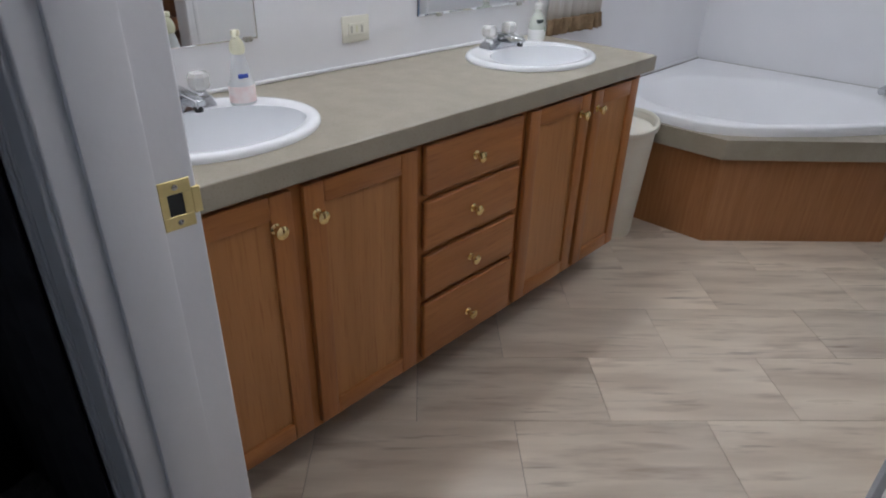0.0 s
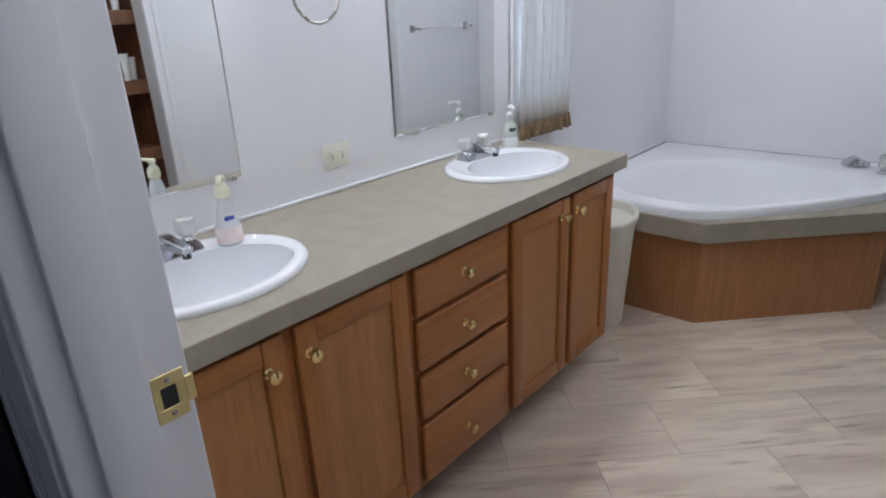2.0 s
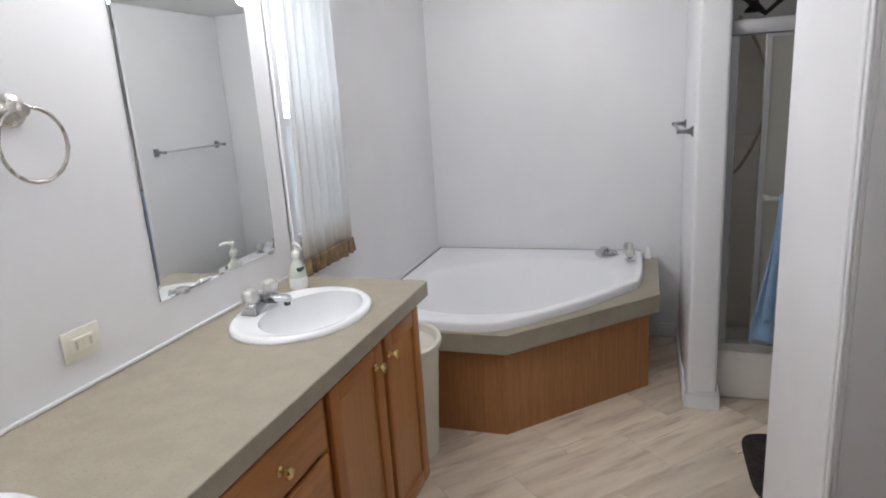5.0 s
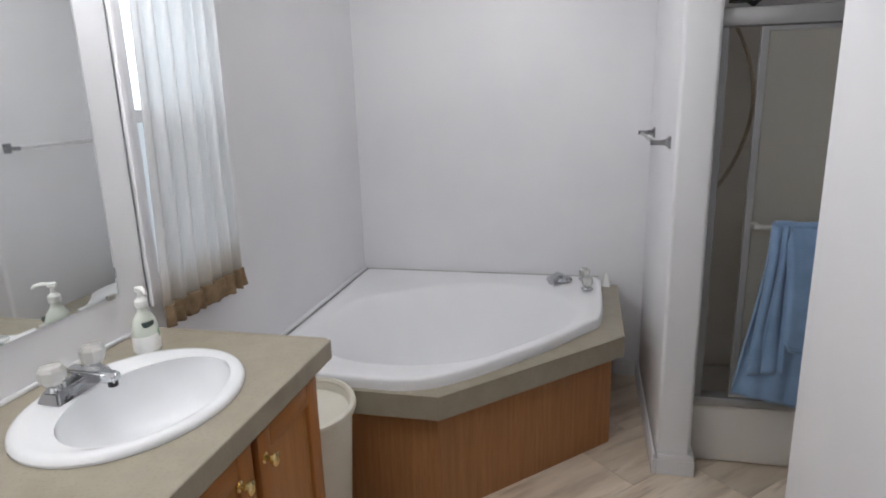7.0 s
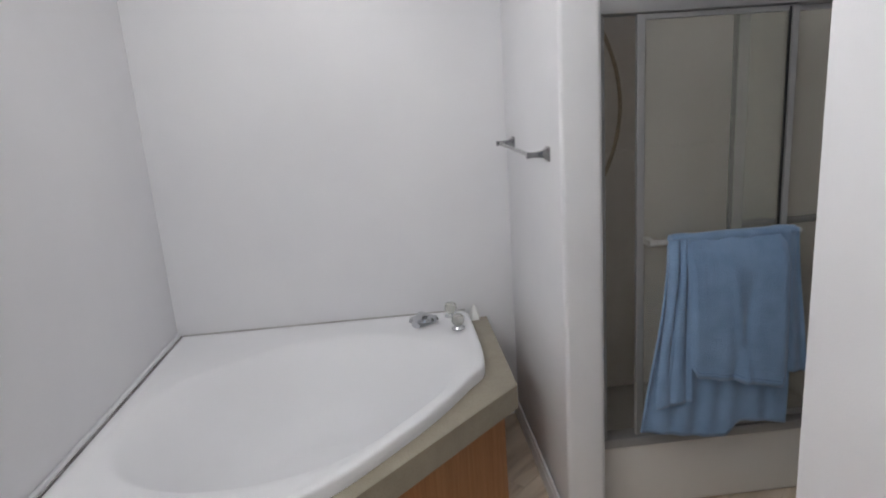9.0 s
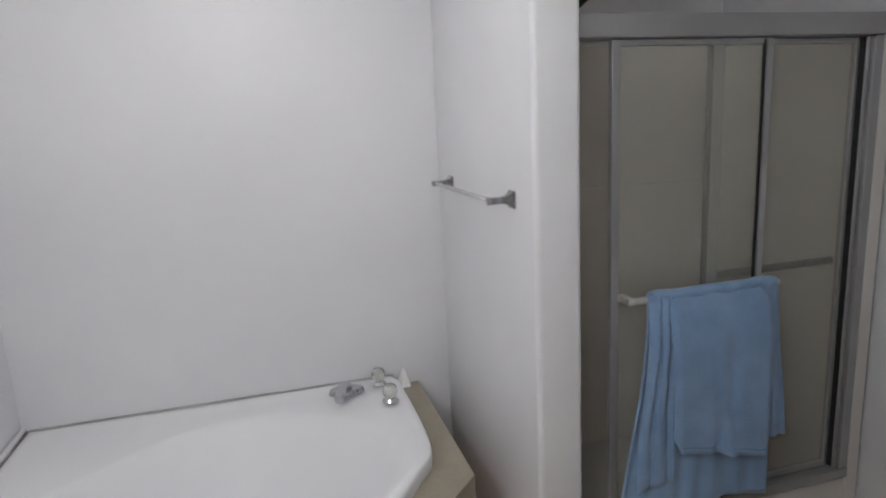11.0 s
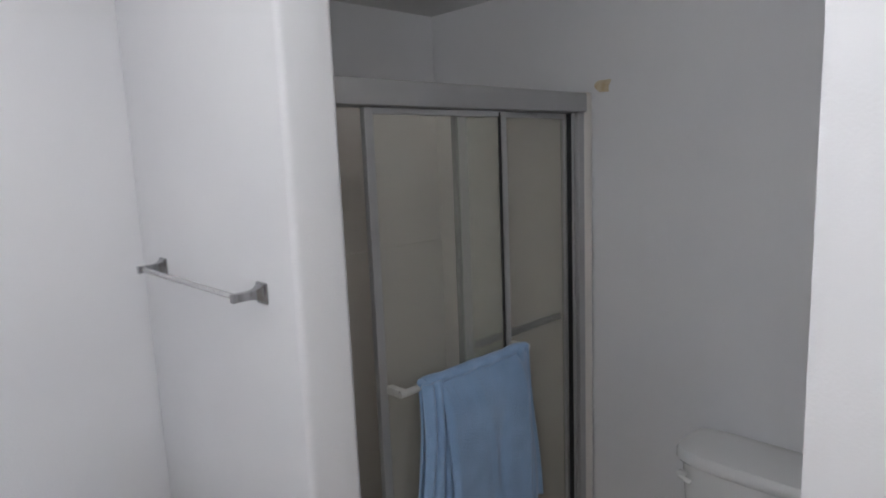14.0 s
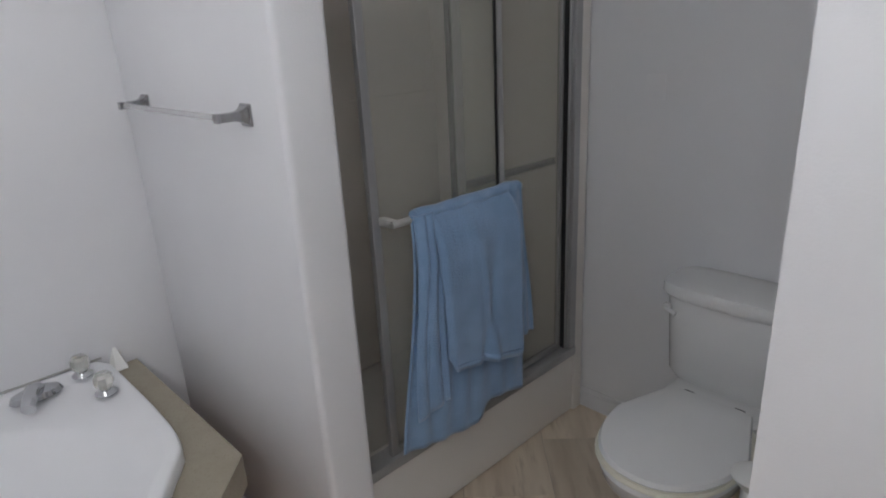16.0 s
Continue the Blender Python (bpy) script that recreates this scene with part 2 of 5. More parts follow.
# Dim glowing panel for the added bedroom window, no known sky
DIMGLOW = plain("dim_fill_glow", (0.86, 0.92, 1.0), 1.0, 0.0, 0.0, 0.25)


def frosted():
    """Obscure shower glass: part clear, part scattering the light forward, with a soft grey gloss."""
    m = surf("obscure_glass", (0.80, 0.80, 0.77), (0.77, 0.77, 0.74), 5, 0.20, 0.05, 0.10, 160)
    n, l = m.node_tree.nodes, m.node_tree.links
    clear, milky = n.new("ShaderNodeBsdfTransparent"), n.new("ShaderNodeBsdfTranslucent")
    a, b = n.new("ShaderNodeMixShader"), n.new("ShaderNodeMixShader")
    clear.inputs[0].default_value = (0.94, 0.94, 0.91, 1)
    milky.inputs[0].default_value = (0.88, 0.88, 0.84, 1)
    a.inputs[0].default_value, b.inputs[0].default_value = 0.32, 0.75
    l.new(n["Principled BSDF"].outputs[0], a.inputs[1])
    l.new(milky.outputs[0], a.inputs[2])
    l.new(a.outputs[0], b.inputs[1])
    l.new(clear.outputs[0], b.inputs[2])
    l.new(b.outputs[0], n["Material Output"].inputs["Surface"])
    return m


GLASS = frosted()


def sheer():
    m = bpy.data.materials.new("sheer_curtain")
    m.use_nodes = True
    n, l = m.node_tree.nodes, m.node_tree.links
    out = n["Material Output"]
    n.remove(n["Principled BSDF"])
    dif, tra, clear = n.new("ShaderNodeBsdfDiffuse"), n.new("ShaderNodeBsdfTranslucent"), n.new("ShaderNodeBsdfTransparent")
    wv = n.new("ShaderNodeTexNoise")
    wv.inputs["Scale"].default_value = 30
    a, b = n.new("ShaderNodeMixShader"), n.new("ShaderNodeMixShader")
    a.inputs[0].default_value = 0.62
    mr = n.new("ShaderNodeMapRange")
    mr.inputs["To Min"].default_value, mr.inputs["To Max"].default_value = 0.10, 0.30
    l.new(wv.outputs["Fac"], mr.inputs["Value"])
    l.new(mr.outputs[0], b.inputs[0])
    geo, sep = n.new("ShaderNodeNewGeometry"), n.new("ShaderNodeSeparateXYZ")
    l.new(geo.outputs["Position"], sep.inputs[0])
    mp, th = n.new("ShaderNodeMapping"), n.new("ShaderNodeTexNoise")
    mp.inputs["Scale"].default_value = (55, 55, 1.5)
    th.inputs["Scale"].default_value, th.inputs["Detail"].default_value = 1.0, 2.0
    l.new(geo.outputs["Position"], mp.inputs["Vector"])
    l.new(mp.outputs["Vector"], th.inputs["Vector"])
    hi = n.new("ShaderNodeMath")
    hi.operation, hi.inputs[1].default_value = "MULTIPLY_ADD", 0.22
    hi.inputs[2].default_value = 0.90
    l.new(th.outputs["Fac"], hi.inputs[0])
    dye = n.new("ShaderNodeMapRange")
    dye.inputs["From Min"].default_value = 0.90
    dye.inputs["To Min"].default_value, dye.inputs["To Max"].default_value = 0.58, 0.0
    l.new(sep.outputs["Z"], dye.inputs["Value"])
    l.new(hi.outputs[0], dye.inputs["From Max"])
    for shader, pale in ((dif, (0.74, 0.735, 0.73, 1)), (tra, (0.90, 0.89, 0.89, 1))):
        mx = n.new("ShaderNodeMix")
        mx.data_type = "RGBA"
        mx.inputs["A"].default_value, mx.inputs["B"].default_value = pale, (0.42, 0.31, 0.17, 1)
        l.new(dye.outputs[0], mx.inputs["Factor"])
        l.new(mx.outputs["Result"], shader.inputs[0])
    l.new(dif.outputs[0], a.inputs[1])
    l.new(tra.outputs[0], a.inputs[2])
    l.new(a.outputs[0], b.inputs[1])
    l.new(clear.outputs[0], b.inputs[2])
    l.new(b.outputs[0], out.inputs["Surface"])
    return m


SHEER = sheer()
LOWERPANE = surf("frosted_pane", (0.80, 0.82, 0.83), (0.76, 0.78, 0.80), 6, 0.5, transmission=0.5)

# ---- building helpers ----


def thing(name, at, label, category, group="", kind=""):
    ob = new(name)
    ob.empty_display_size = 0.05
    ob.location = at
    return tagged(ob, label, category, group, kind)


def origin(ob):
    p = Vector((0, 0, 0))
    while ob is not None:
        p += ob.location
        ob = ob.parent
    return p


def part(name, bm, material, parent=None, label="", smooth=False):
    """Links a bmesh, drawn in world metres, as one mesh object under a thing or part."""
    if parent is not None:
        bmesh.ops.translate(bm, vec=-origin(parent), verts=bm.verts[:])
    me = bpy.data.meshes.new(name)
    bmesh.ops.recalc_face_normals(bm, faces=bm.faces[:])
    bm.to_mesh(me)
    bm.free()
    me.materials.append(material)
    if smooth:
        for p in me.polygons:
            p.use_smooth = True
        me.set_sharp_from_angle(angle=radians(38))
    ob = new(name, me)
    ob.parent = parent
    if label:
        ob["label"] = label
    return ob


def box(lo, hi, bevel=0.0, segs=2, bm=None):
    """An axis-aligned block, its edges rounded."""
    tmp = bmesh.new()
    bmesh.ops.create_cube(tmp, size=1)
    for v in tmp.verts:
        v.co = Vector([(a + b) / 2 + c * (b - a) for a, b, c in zip(lo, hi, v.co)])
    if bevel:
        bmesh.ops.bevel(tmp, geom=tmp.edges[:], offset=bevel, segments=segs, profile=0.5, affect="EDGES")
    if bm is None:
        return tmp
    return merge(bm, tmp)


def merge(bm, tmp, m=None):
    if m is not None:
        bmesh.ops.transform(tmp, matrix=m, verts=tmp.verts[:])
    me = bpy.data.meshes.new("tmp")
    tmp.to_mesh(me)
    tmp.free()
    bm.from_mesh(me)
    bpy.data.meshes.remove(me)
    return bm


def lathe(profile, at, axis="z", segs=28, bm=None, sx=1.0, sy=1.0):
    """A turned shape: (radius, height) pairs round an axis through at."""
    out = bm or bmesh.new()
    rings = []
    for r, h in profile:
        ring = []
        for k in range(segs):
            a = 2 * math.pi * k / segs
            c = Vector((r * math.cos(a) * sx, r * math.sin(a) * sy, h))
            if axis == "x":
                c = Vector((c.z, c.x, c.y))
            elif axis == "y":
                c = Vector((c.x, c.z, c.y))
            ring.append(out.verts.new(c + Vector(at)))
        rings.append(ring)
    for a, b in zip(rings, rings[1:]):
        for k in range(segs):
            out.faces.new((a[k], a[(k + 1) % segs], b[(k + 1) % segs], b[k]))
    if profile[0][0] > 1e-5:
        out.faces.new(rings[0][::-1])
    if profile[-1][0] > 1e-5:
        out.faces.new(rings[-1])
    bmesh.ops.remove_doubles(out, verts=out.verts[:], dist=1e-6)
    return out


def tube(points, radius, segs=10, closed=False, bm=None):
    """A round bar along a line of points."""
    out = bm or bmesh.new()
    pts = [Vector(p) for p in points]
    rings, n = [], len(points)
    up = Vector((0.13, 0.21, 0.97))
    for i, p in enumerate(pts):
        a, b = (pts[i - 1], pts[(i + 1) % n]) if closed else (pts[max(0, i - 1)], pts[min(n - 1, i + 1)])
        d = (b - a).normalized()
        s = d.cross(up)
        if s.length < 1e-3:
            s = d.cross(Vector((1, 0, 0)))
        s.normalize()
        t = s.cross(d)
        r = radius(i / (n - 1)) if callable(radius) else radius
        rings.append([out.verts.new(p + r * (math.cos(2 * math.pi * k / segs) * s + math.sin(2 * math.pi * k / segs) * t)) for k in range(segs)])
    for i in range(n if closed else n - 1):
        a, b = rings[i], rings[(i + 1) % n]
        for k in range(segs):
            out.faces.new((a[k], a[(k + 1) % segs], b[(k + 1) % segs], b[k]))
    if not closed:
        out.faces.new(rings[0][::-1])
        out.faces.new(rings[-1])
    return out


def prism(outline, z0, z1, bevel=0.0):
    """An upright block over an outline in plan."""
    bm = bmesh.new()
    lo = [bm.verts.new((x, y, z0)) for x, y in outline]
    hi = [bm.verts.new((x, y, z1)) for x, y in outline]
    n = len(outline)
    bm.faces.new(lo[::-1])
    bm.faces.new(hi)
    for k in range(n):
        bm.faces.new((lo[k], lo[(k + 1) % n], hi[(k + 1) % n], hi[k]))
    if bevel:
        bmesh.ops.bevel(bm, geom=bm.edges[:], offset=bevel, segments=2, profile=0.5, affect="EDGES")
    return bm


def sheet(nu, nv, f):
    """An open surface f(u, v), u and v from 0 to 1."""
    bm = bmesh.new()
    g = [[bm.verts.new(f(i / nu, j / nv)) for j in range(nv + 1)] for i in range(nu + 1)]
    for i in range(nu):
        for j in range(nv):
            bm.faces.new((g[i][j], g[i + 1][j], g[i + 1][j + 1], g[i][j + 1]))
    return bm


def thicken(ob, t):
    md = ob.modifiers.new("thickness", "SOLIDIFY")
    md.thickness, md.offset = t, 0
    return ob


def structure(name, bm, material, label, parent=None, smooth=False):
    return tagged(part(name, bm, material, parent, smooth=smooth), label, "", "", "structure")


def wall_with_hole(axis, a0, a1, b0, b1, h0, h1, z0, z1, top=CEIL):
    """A wall from a0 to a1 in thickness and b0 to b1 in length with one opening; axis 'x' means its faces look along x."""
    bm = bmesh.new()
    spans = [(b0, h0, 0, top), (h1, b1, 0, top), (h0, h1, z1, top)]
    if z0 > 0.01:
        spans.append((h0, h1, 0, z0))
    for p, q, za, zb in spans:
        lo, hi = ((a0, p, za), (a1, q, zb)) if axis == "x" else ((p, a0, za), (q, a1, zb))
        box(lo, hi, bm=bm)
    bmesh.ops.remove_doubles(bm, verts=bm.verts[:], dist=1e-5)
    return bm


# ---- the shell ----
structure("wall_west", wall_with_hole("x", XW - 0.12, XW, YD1, YN, WY0, WY1, WZ0, WZ1), WALL, "white painted outer wall with the window")
structure("wall_north", box((XW - 0.12, YN, 0), (XE + 0.12, YN + 0.12, CEIL)), WALL, "white painted wall behind the tub")
structure("wall_partition", box((PX0, PY, 0), (PX1, YN, CEIL), 0.016, 5), WALL, "white partition wall between tub and shower", smooth=True)
structure("wall_east", box((XE, YC, 0), (XE + 0.12, YN, CEIL)), WALL, "white painted wall behind the toilet")
structure("wall_alcove", box((XS + 0.10, YC - 0.11, 0), (XE + 0.12, YC, CEIL)), WALL, "white painted wall beside the toilet")
structure("wall_side", wall_with_hole("x", XS, XS + 0.10, YD1, YC, CY0, CY1, 0, 2.0), WALL, "white painted wall with the linen closet opening")
structure("wall_south", wall_with_hole("y", YD0, YD1, XW - 0.12, XE + 0.12, DX0 - 0.060, DX1 + 0.018, 0, 2.03), WALL, "white painted wall with the entrance door")
structure("ceiling", box((XW - 0.12, YD0 - 2.0, CEIL), (XE + 0.12, YN + 0.12, CEIL + 0.08)), CEILING, "white textured ceiling")

# unseen bedroom behind the camera; its window and its light are added
structure("wall_bedroom_south", wall_with_hole("y", YD0 - 2.0, YD0 - 1.9, XW - 0.12, XE + 0.12, -0.9, 0.1, 0.9, 1.9), BEDWALL, "unseen grey bedroom wall with an opening added for fill light")
# fill lamp in the added opening, to brighten jamb and casing
lamp("bedroom_fill", "AREA", look((-0.4, YD0 - 1.93, 1.4), (-0.4, YD0, 1.2)), BEDROOM_POWER, (0.90, 0.93, 1.0), 1.0, 1.0)
structure("backdrop", box((-1.6, YD0 - 2.7, 0.2), (0.8, YD0 - 2.68, 2.6)), DIMGLOW, "dim glowing panel added behind the unseen bedroom opening")
structure("wall_bedroom_west", box((XW - 0.12, YD0 - 1.9, 0), (XW, YD0, CEIL)), BEDWALL, "unseen dark grey wall added to close the bedroom")
structure("wall_bedroom_east", box((XE, YD0 - 1.9, 0), (XE + 0.12, YD0, CEIL)), BEDWALL, "unseen dark grey wall added to close the bedroom")
structure("floor_bedroom", box((XW, YD0 - 1.9, -0.08), (XE, YD0, 0.006)), CARPET, "dark bedroom carpet")
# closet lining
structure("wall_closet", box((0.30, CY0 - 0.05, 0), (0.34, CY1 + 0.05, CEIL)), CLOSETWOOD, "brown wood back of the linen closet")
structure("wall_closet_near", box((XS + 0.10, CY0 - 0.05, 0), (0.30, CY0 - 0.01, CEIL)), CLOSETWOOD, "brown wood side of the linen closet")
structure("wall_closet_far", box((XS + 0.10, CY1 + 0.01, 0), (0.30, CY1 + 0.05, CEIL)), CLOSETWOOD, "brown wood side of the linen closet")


# ---- trims ----
def baseboard(lo, hi):
    """A skirting board with a rounded top lip."""
    bm = box(lo, (hi[0], hi[1], hi[2] - 0.022), 0.002, 1)
    box((lo[0] + 0.002, lo[1] + 0.002, hi[2] - 0.024), (hi[0] - 0.002, hi[1] - 0.002, hi[2]), 0.005, 2, bm)
    structure("baseboard", bm, TRIM, "white painted baseboard", smooth=True)


BB = 0.085
Bc_X = -0.492
baseboard((PX0 - 0.016, PY - 0.016, 0), (PX0 - 0.001, YN, BB))
baseboard((PX0, PY - 0.016, 0), (PX1 + 0.016, PY, BB))
baseboard((Bc_X + 0.004, YN - 0.012, 0), (PX0 - 0.018, YN, BB))
baseboard((PX1, PY, 0), (PX1 + 0.016, YSH + 0.010, BB))
baseboard((XE - 0.010, YC + 0.01, 0), (XE, YSH + 0.015, BB))
baseboard((XS, YC, 0), (XE - 0.012, YC + 0.010, BB))
baseboard((XS - 0.010, CY1 + 0.075, 0), (XS, YC + 0.010, BB))


def casing_upright(y0, y1, x_face, out, z1, near):
    """Closet casing beside an opening: a board with two raised beads."""
    bm = box((x_face - 0.010, y0, 0), (x_face, y1, z1), 0.002, 1)
    for a, b, d in ((0.00, 0.014, 0.017), (0.040, 0.062, 0.015)):
        lo, hi = (y0 + a, y0 + b) if near else (y1 - b, y1 - a)
        box((x_face - d, lo, 0), (x_face - 0.009, hi, z1), 0.003, 2, bm)
    structure("trim", bm, TRIM, "white beaded door casing", smooth=True)


casing_upright(CY1, CY1 + 0.062, XS, -1, 2.06, True)
casing_upright(CY0 - 0.062, CY0, XS, -1, 2.06, False)
structure("trim", box((XS - 0.012, CY0, 2.0), (XS, CY1, 2.06), 0.003), TRIM, "white door casing above the closet")

# entrance: jamb linings, stops and casing
for xa, xb, latch in ((DX0 - 0.018, DX0, True), (DX1, DX1 + 0.018, False)):
    structure("trim", box((xa, YD0 - 0.016, 0), (xb, YD1 + 0.003, 2.03), 0.004, 3), TRIM, "white painted door jamb", smooth=True)
    xs0, xs1 = (DX0 - 0.001, DX0 + 0.011) if latch else (DX1 - 0.003, DX1 + 0.001)
    structure("trim", box((xs0, 2.315, 0), (xs1, 2.378, 2.03), 0.003, 2), TRIM, "white painted door stop", smooth=True)
    ca, cb = (DX0 - 0.110, DX0 - 0.010) if latch else (DX1 - 0.004, DX1 + 0.070)
    structure("trim", box((ca, YD0 - 0.022, 0), (cb, YD0 + 0.001, 2.04), 0.005, 3), TRIM, "white painted door casing on the bedroom side", smooth=True)
    if latch:
        bead = box((ca + 0.002, YD0 - 0.027, 0), (ca + 0.026, YD0 - 0.021, 2.04), 0.003, 3)
        box((ca + 0.032, YD0 - 0.025, 0), (ca + 0.040, YD0 - 0.021, 2.04), 0.002, 2, bead)
        structure("trim", bead, TRIM, "white raised bead of the door casing", smooth=True)
    ca, cb = (DX0 - 0.085, DX0 - 0.022) if latch else (DX1 + 0.022, DX1 + 0.085)
    structure("trim", box((ca, YD1 - 0.001, 0), (cb, YD1 + 0.012, 2.04), 0.003), TRIM, "white painted door casing on the bathroom side", smooth=True)
structure("trim", box((DX0 - 0.060, YD0 - 0.004, 2.03), (DX1 + 0.018, YD1 + 0.003, 2.045), 0.002), TRIM, "white painted door head")


def strike_plate():
    t = thing("strike_plate", (DX0, 2.4020, 1.0), "worn brass strike plate on the white door jamb", "strike plate")
    bm = bmesh.new()
    for z0, z1 in ((0.963, 0.979), (1.005, 1.021)):
        box((DX0, 2.3810, z0), (DX0 + 0.0022, 2.4170, z1), 0.0006, 1, bm)
    box((DX0, 2.3810, 0.979), (DX0 + 0.0022, 2.3890, 1.005), bm=bm)
    box((DX0, 2.4070, 0.979), (DX0 + 0.0022, 2.4170, 1.005), bm=bm)
    box((DX0 - 0.004, 2.4170, 0.976), (DX0 + 0.0022, 2.4275, 1.008), 0.001, 1, bm)
    part("plate", bm, BRASSPLATE, t)
    # no hole is cut: a thin black plate carries its shade
    part("latch_hole", box((DX0 + 0.0002, 2.3890, 0.979), (DX0 + 0.0008, 2.4070, 1.005)), BLACK, t, "thin black plate drawn for the shade in the latch hole")
    for z in (0.971, 1.013):
        part("screw", lathe([(0.0034, 0), (0.0034, 0.0008), (0.0012, 0.0016), (0, 0.0016)], (DX0 + 0.0022, 2.3990, z), "x", 12), NICKEL, t)


strike_plate()


def entrance_door():
    """The white door, swung into the room beyond a right angle."""
    w = DX1 - DX0 - 0.012
    t = thing("door_1", (DX1 - 0.003, YD1 + 0.004, 0), "white painted door standing open against the wall", "door", kind="structure")
    part("leaf", box((-0.002, 0, 0.012), (0.033, w, 2.02), 0.002, 1), DOORPAINT, t)
    knob = part("knob", lathe([(0.027, 0), (0.030, 0.003), (0.028, 0.007), (0.012, 0.010), (0.011, 0.022), (0.022, 0.030), (0.028, 0.042),
                               (0.027, 0.052), (0.018, 0.060), (0, 0.062)], (0, 0, 0), "x", 26), BRASS, t, "polished brass door knob", True)
    knob.data.flip_normals()
    for z in (0.25, 1.80):
        part("hinge", lathe([(0.006, 0), (0.006, 0.085), (0, 0.087)], (-0.008, -0.004, z), "z", 10), BRASSPLATE, t)
    for ob in t.children:                 # drawn about the hinge, so undo the shift to world metres
        for v in ob.data.vertices:
            v.co += t.location
            if ob == knob:                # turn the knob to the room side, near the free edge
                v.co = Vector((-v.co.x - 0.002, v.co.y + w - 0.062, v.co.z + 1.03))
    t.rotation_euler = (0, 0, radians(-3.5))


entrance_door()

# ---- floor ----
slab = structure("floor", box((XW, YD0, -0.08), (XE, YN, -0.003)), GROUT, "taupe wood-look floor tiles laid diagonally")


def clip_poly(poly, lo, hi):
    for ax, lim, sg in ((0, lo[0], 1), (0, hi[0], -1), (1, lo[1], 1), (1, hi[1], -1)):
        out = []
        for k in range(len(poly)):
            a, b = poly[k - 1], poly[k]
            da, db = sg * (a[ax] - lim), sg * (b[ax] - lim)
            if (da >= 0) != (db >= 0):
                s = da / (da - db)
                out.append((a[0] + s * (b[0] - a[0]), a[1] + s * (b[1] - a[1])))
            if db >= 0:
                out.append(b)
        poly = out
        if not poly:
            return poly
    return poly


def lay_floor():
    """Tiles of 0.57 by 0.286 m in running bond, at 45 degrees to the walls."""
    L, B, gap = 0.562, 0.287, 0.0008
    r = math.sqrt(0.5)
    for row in range(-8, 16):
        v0 = 2.757 + row * B
        for col in range(-5, 12):
            u0 = 1.577 + (row % 2) * L / 2 + col * L
            uv = [(u0 + gap, v0 + gap), (u0 + L - gap, v0 + gap), (u0 + L - gap, v0 + B - gap), (u0 + gap, v0 + B - gap)]
            poly = clip_poly([((u - v) * r, (u + v) * r) for u, v in uv], (XW, YD0), (XE, YN))
            if len(poly) < 3:
                continue
            area = abs(sum(a[0] * b[1] - a[1] * b[0] for a, b in zip(poly, poly[1:] + poly[:1]))) / 2
            if area < 0.0006:
                continue
            clean = [p for k, p in enumerate(poly) if (Vector(p) - Vector(poly[k - 1])).length > 1e-4]
            part("tile", prism(clean, -0.004, random.uniform(-0.0001, 0.0001)), FLOORTILE, slab)


# ---- window and curtain ----
def window():
    t = thing("window_1", (XW - 0.06, (WY0 + WY1) / 2, WZ0), "white framed window behind a sheer curtain", "window", kind="structure")
    bm = bmesh.new()
    for lo, hi in (((XW - 0.09, WY0, WZ0), (XW - 0.03, WY0 + 0.03, WZ1)), ((XW - 0.09, WY1 - 0.03, WZ0), (XW - 0.03, WY1, WZ1)),
                   ((XW - 0.09, WY0 + 0.03, WZ0), (XW - 0.03, WY1 - 0.03, WZ0 + 0.03)), ((XW - 0.09, WY0 + 0.03, WZ1 - 0.03), (XW - 0.03, WY1 - 0.03, WZ1))):
        box(lo, hi, 0.002, 1, bm)
    part("window_frame", bm, TRIM, t)
    part("meeting_rail", box((XW - 0.085, WY0 + 0.03, 1.395), (XW - 0.035, WY1 - 0.03, 1.43), 0.003), TRIM, t)
    for z0, z1 in ((WZ0 + 0.03, 1.395), (1.43, WZ1 - 0.03)):
        ob = part("pane", box((XW - 0.062, WY0 + 0.03, z0), (XW - 0.058, WY1 - 0.03, z1)), PANE if z0 > 1.2 else LOWERPANE, t)
        ob.visible_shadow = False
    part("window_sill", box((XW - 0.03, WY0, WZ0 - 0.02), (XW + 0.012, WY1, WZ0), 0.003), TRIM, t)
    bm = bmesh.new()
    for y0, y1 in ((WY0 - 0.050, WY0), (WY1, WY1 + 0.05)):
        box((XW, y0, 0.90), (XW + 0.010, y1, 2.02), 0.003, 2, bm)
        box((XW, y0, 0.90), (XW + 0.018, y0 + 0.018, 2.02), 0.003, 2, bm)
    box((XW, WY0, 1.96), (XW + 0.012, WY1, 2.02), 0.003, 2, bm)
    part("casing", bm, TRIM, t)
    structure("backdrop", box((XW - 0.75, 3.6, 0.2), (XW - 0.73, 5.8, 3.0)), OUTSIDE, "bright overcast daylight outside the window")


window()


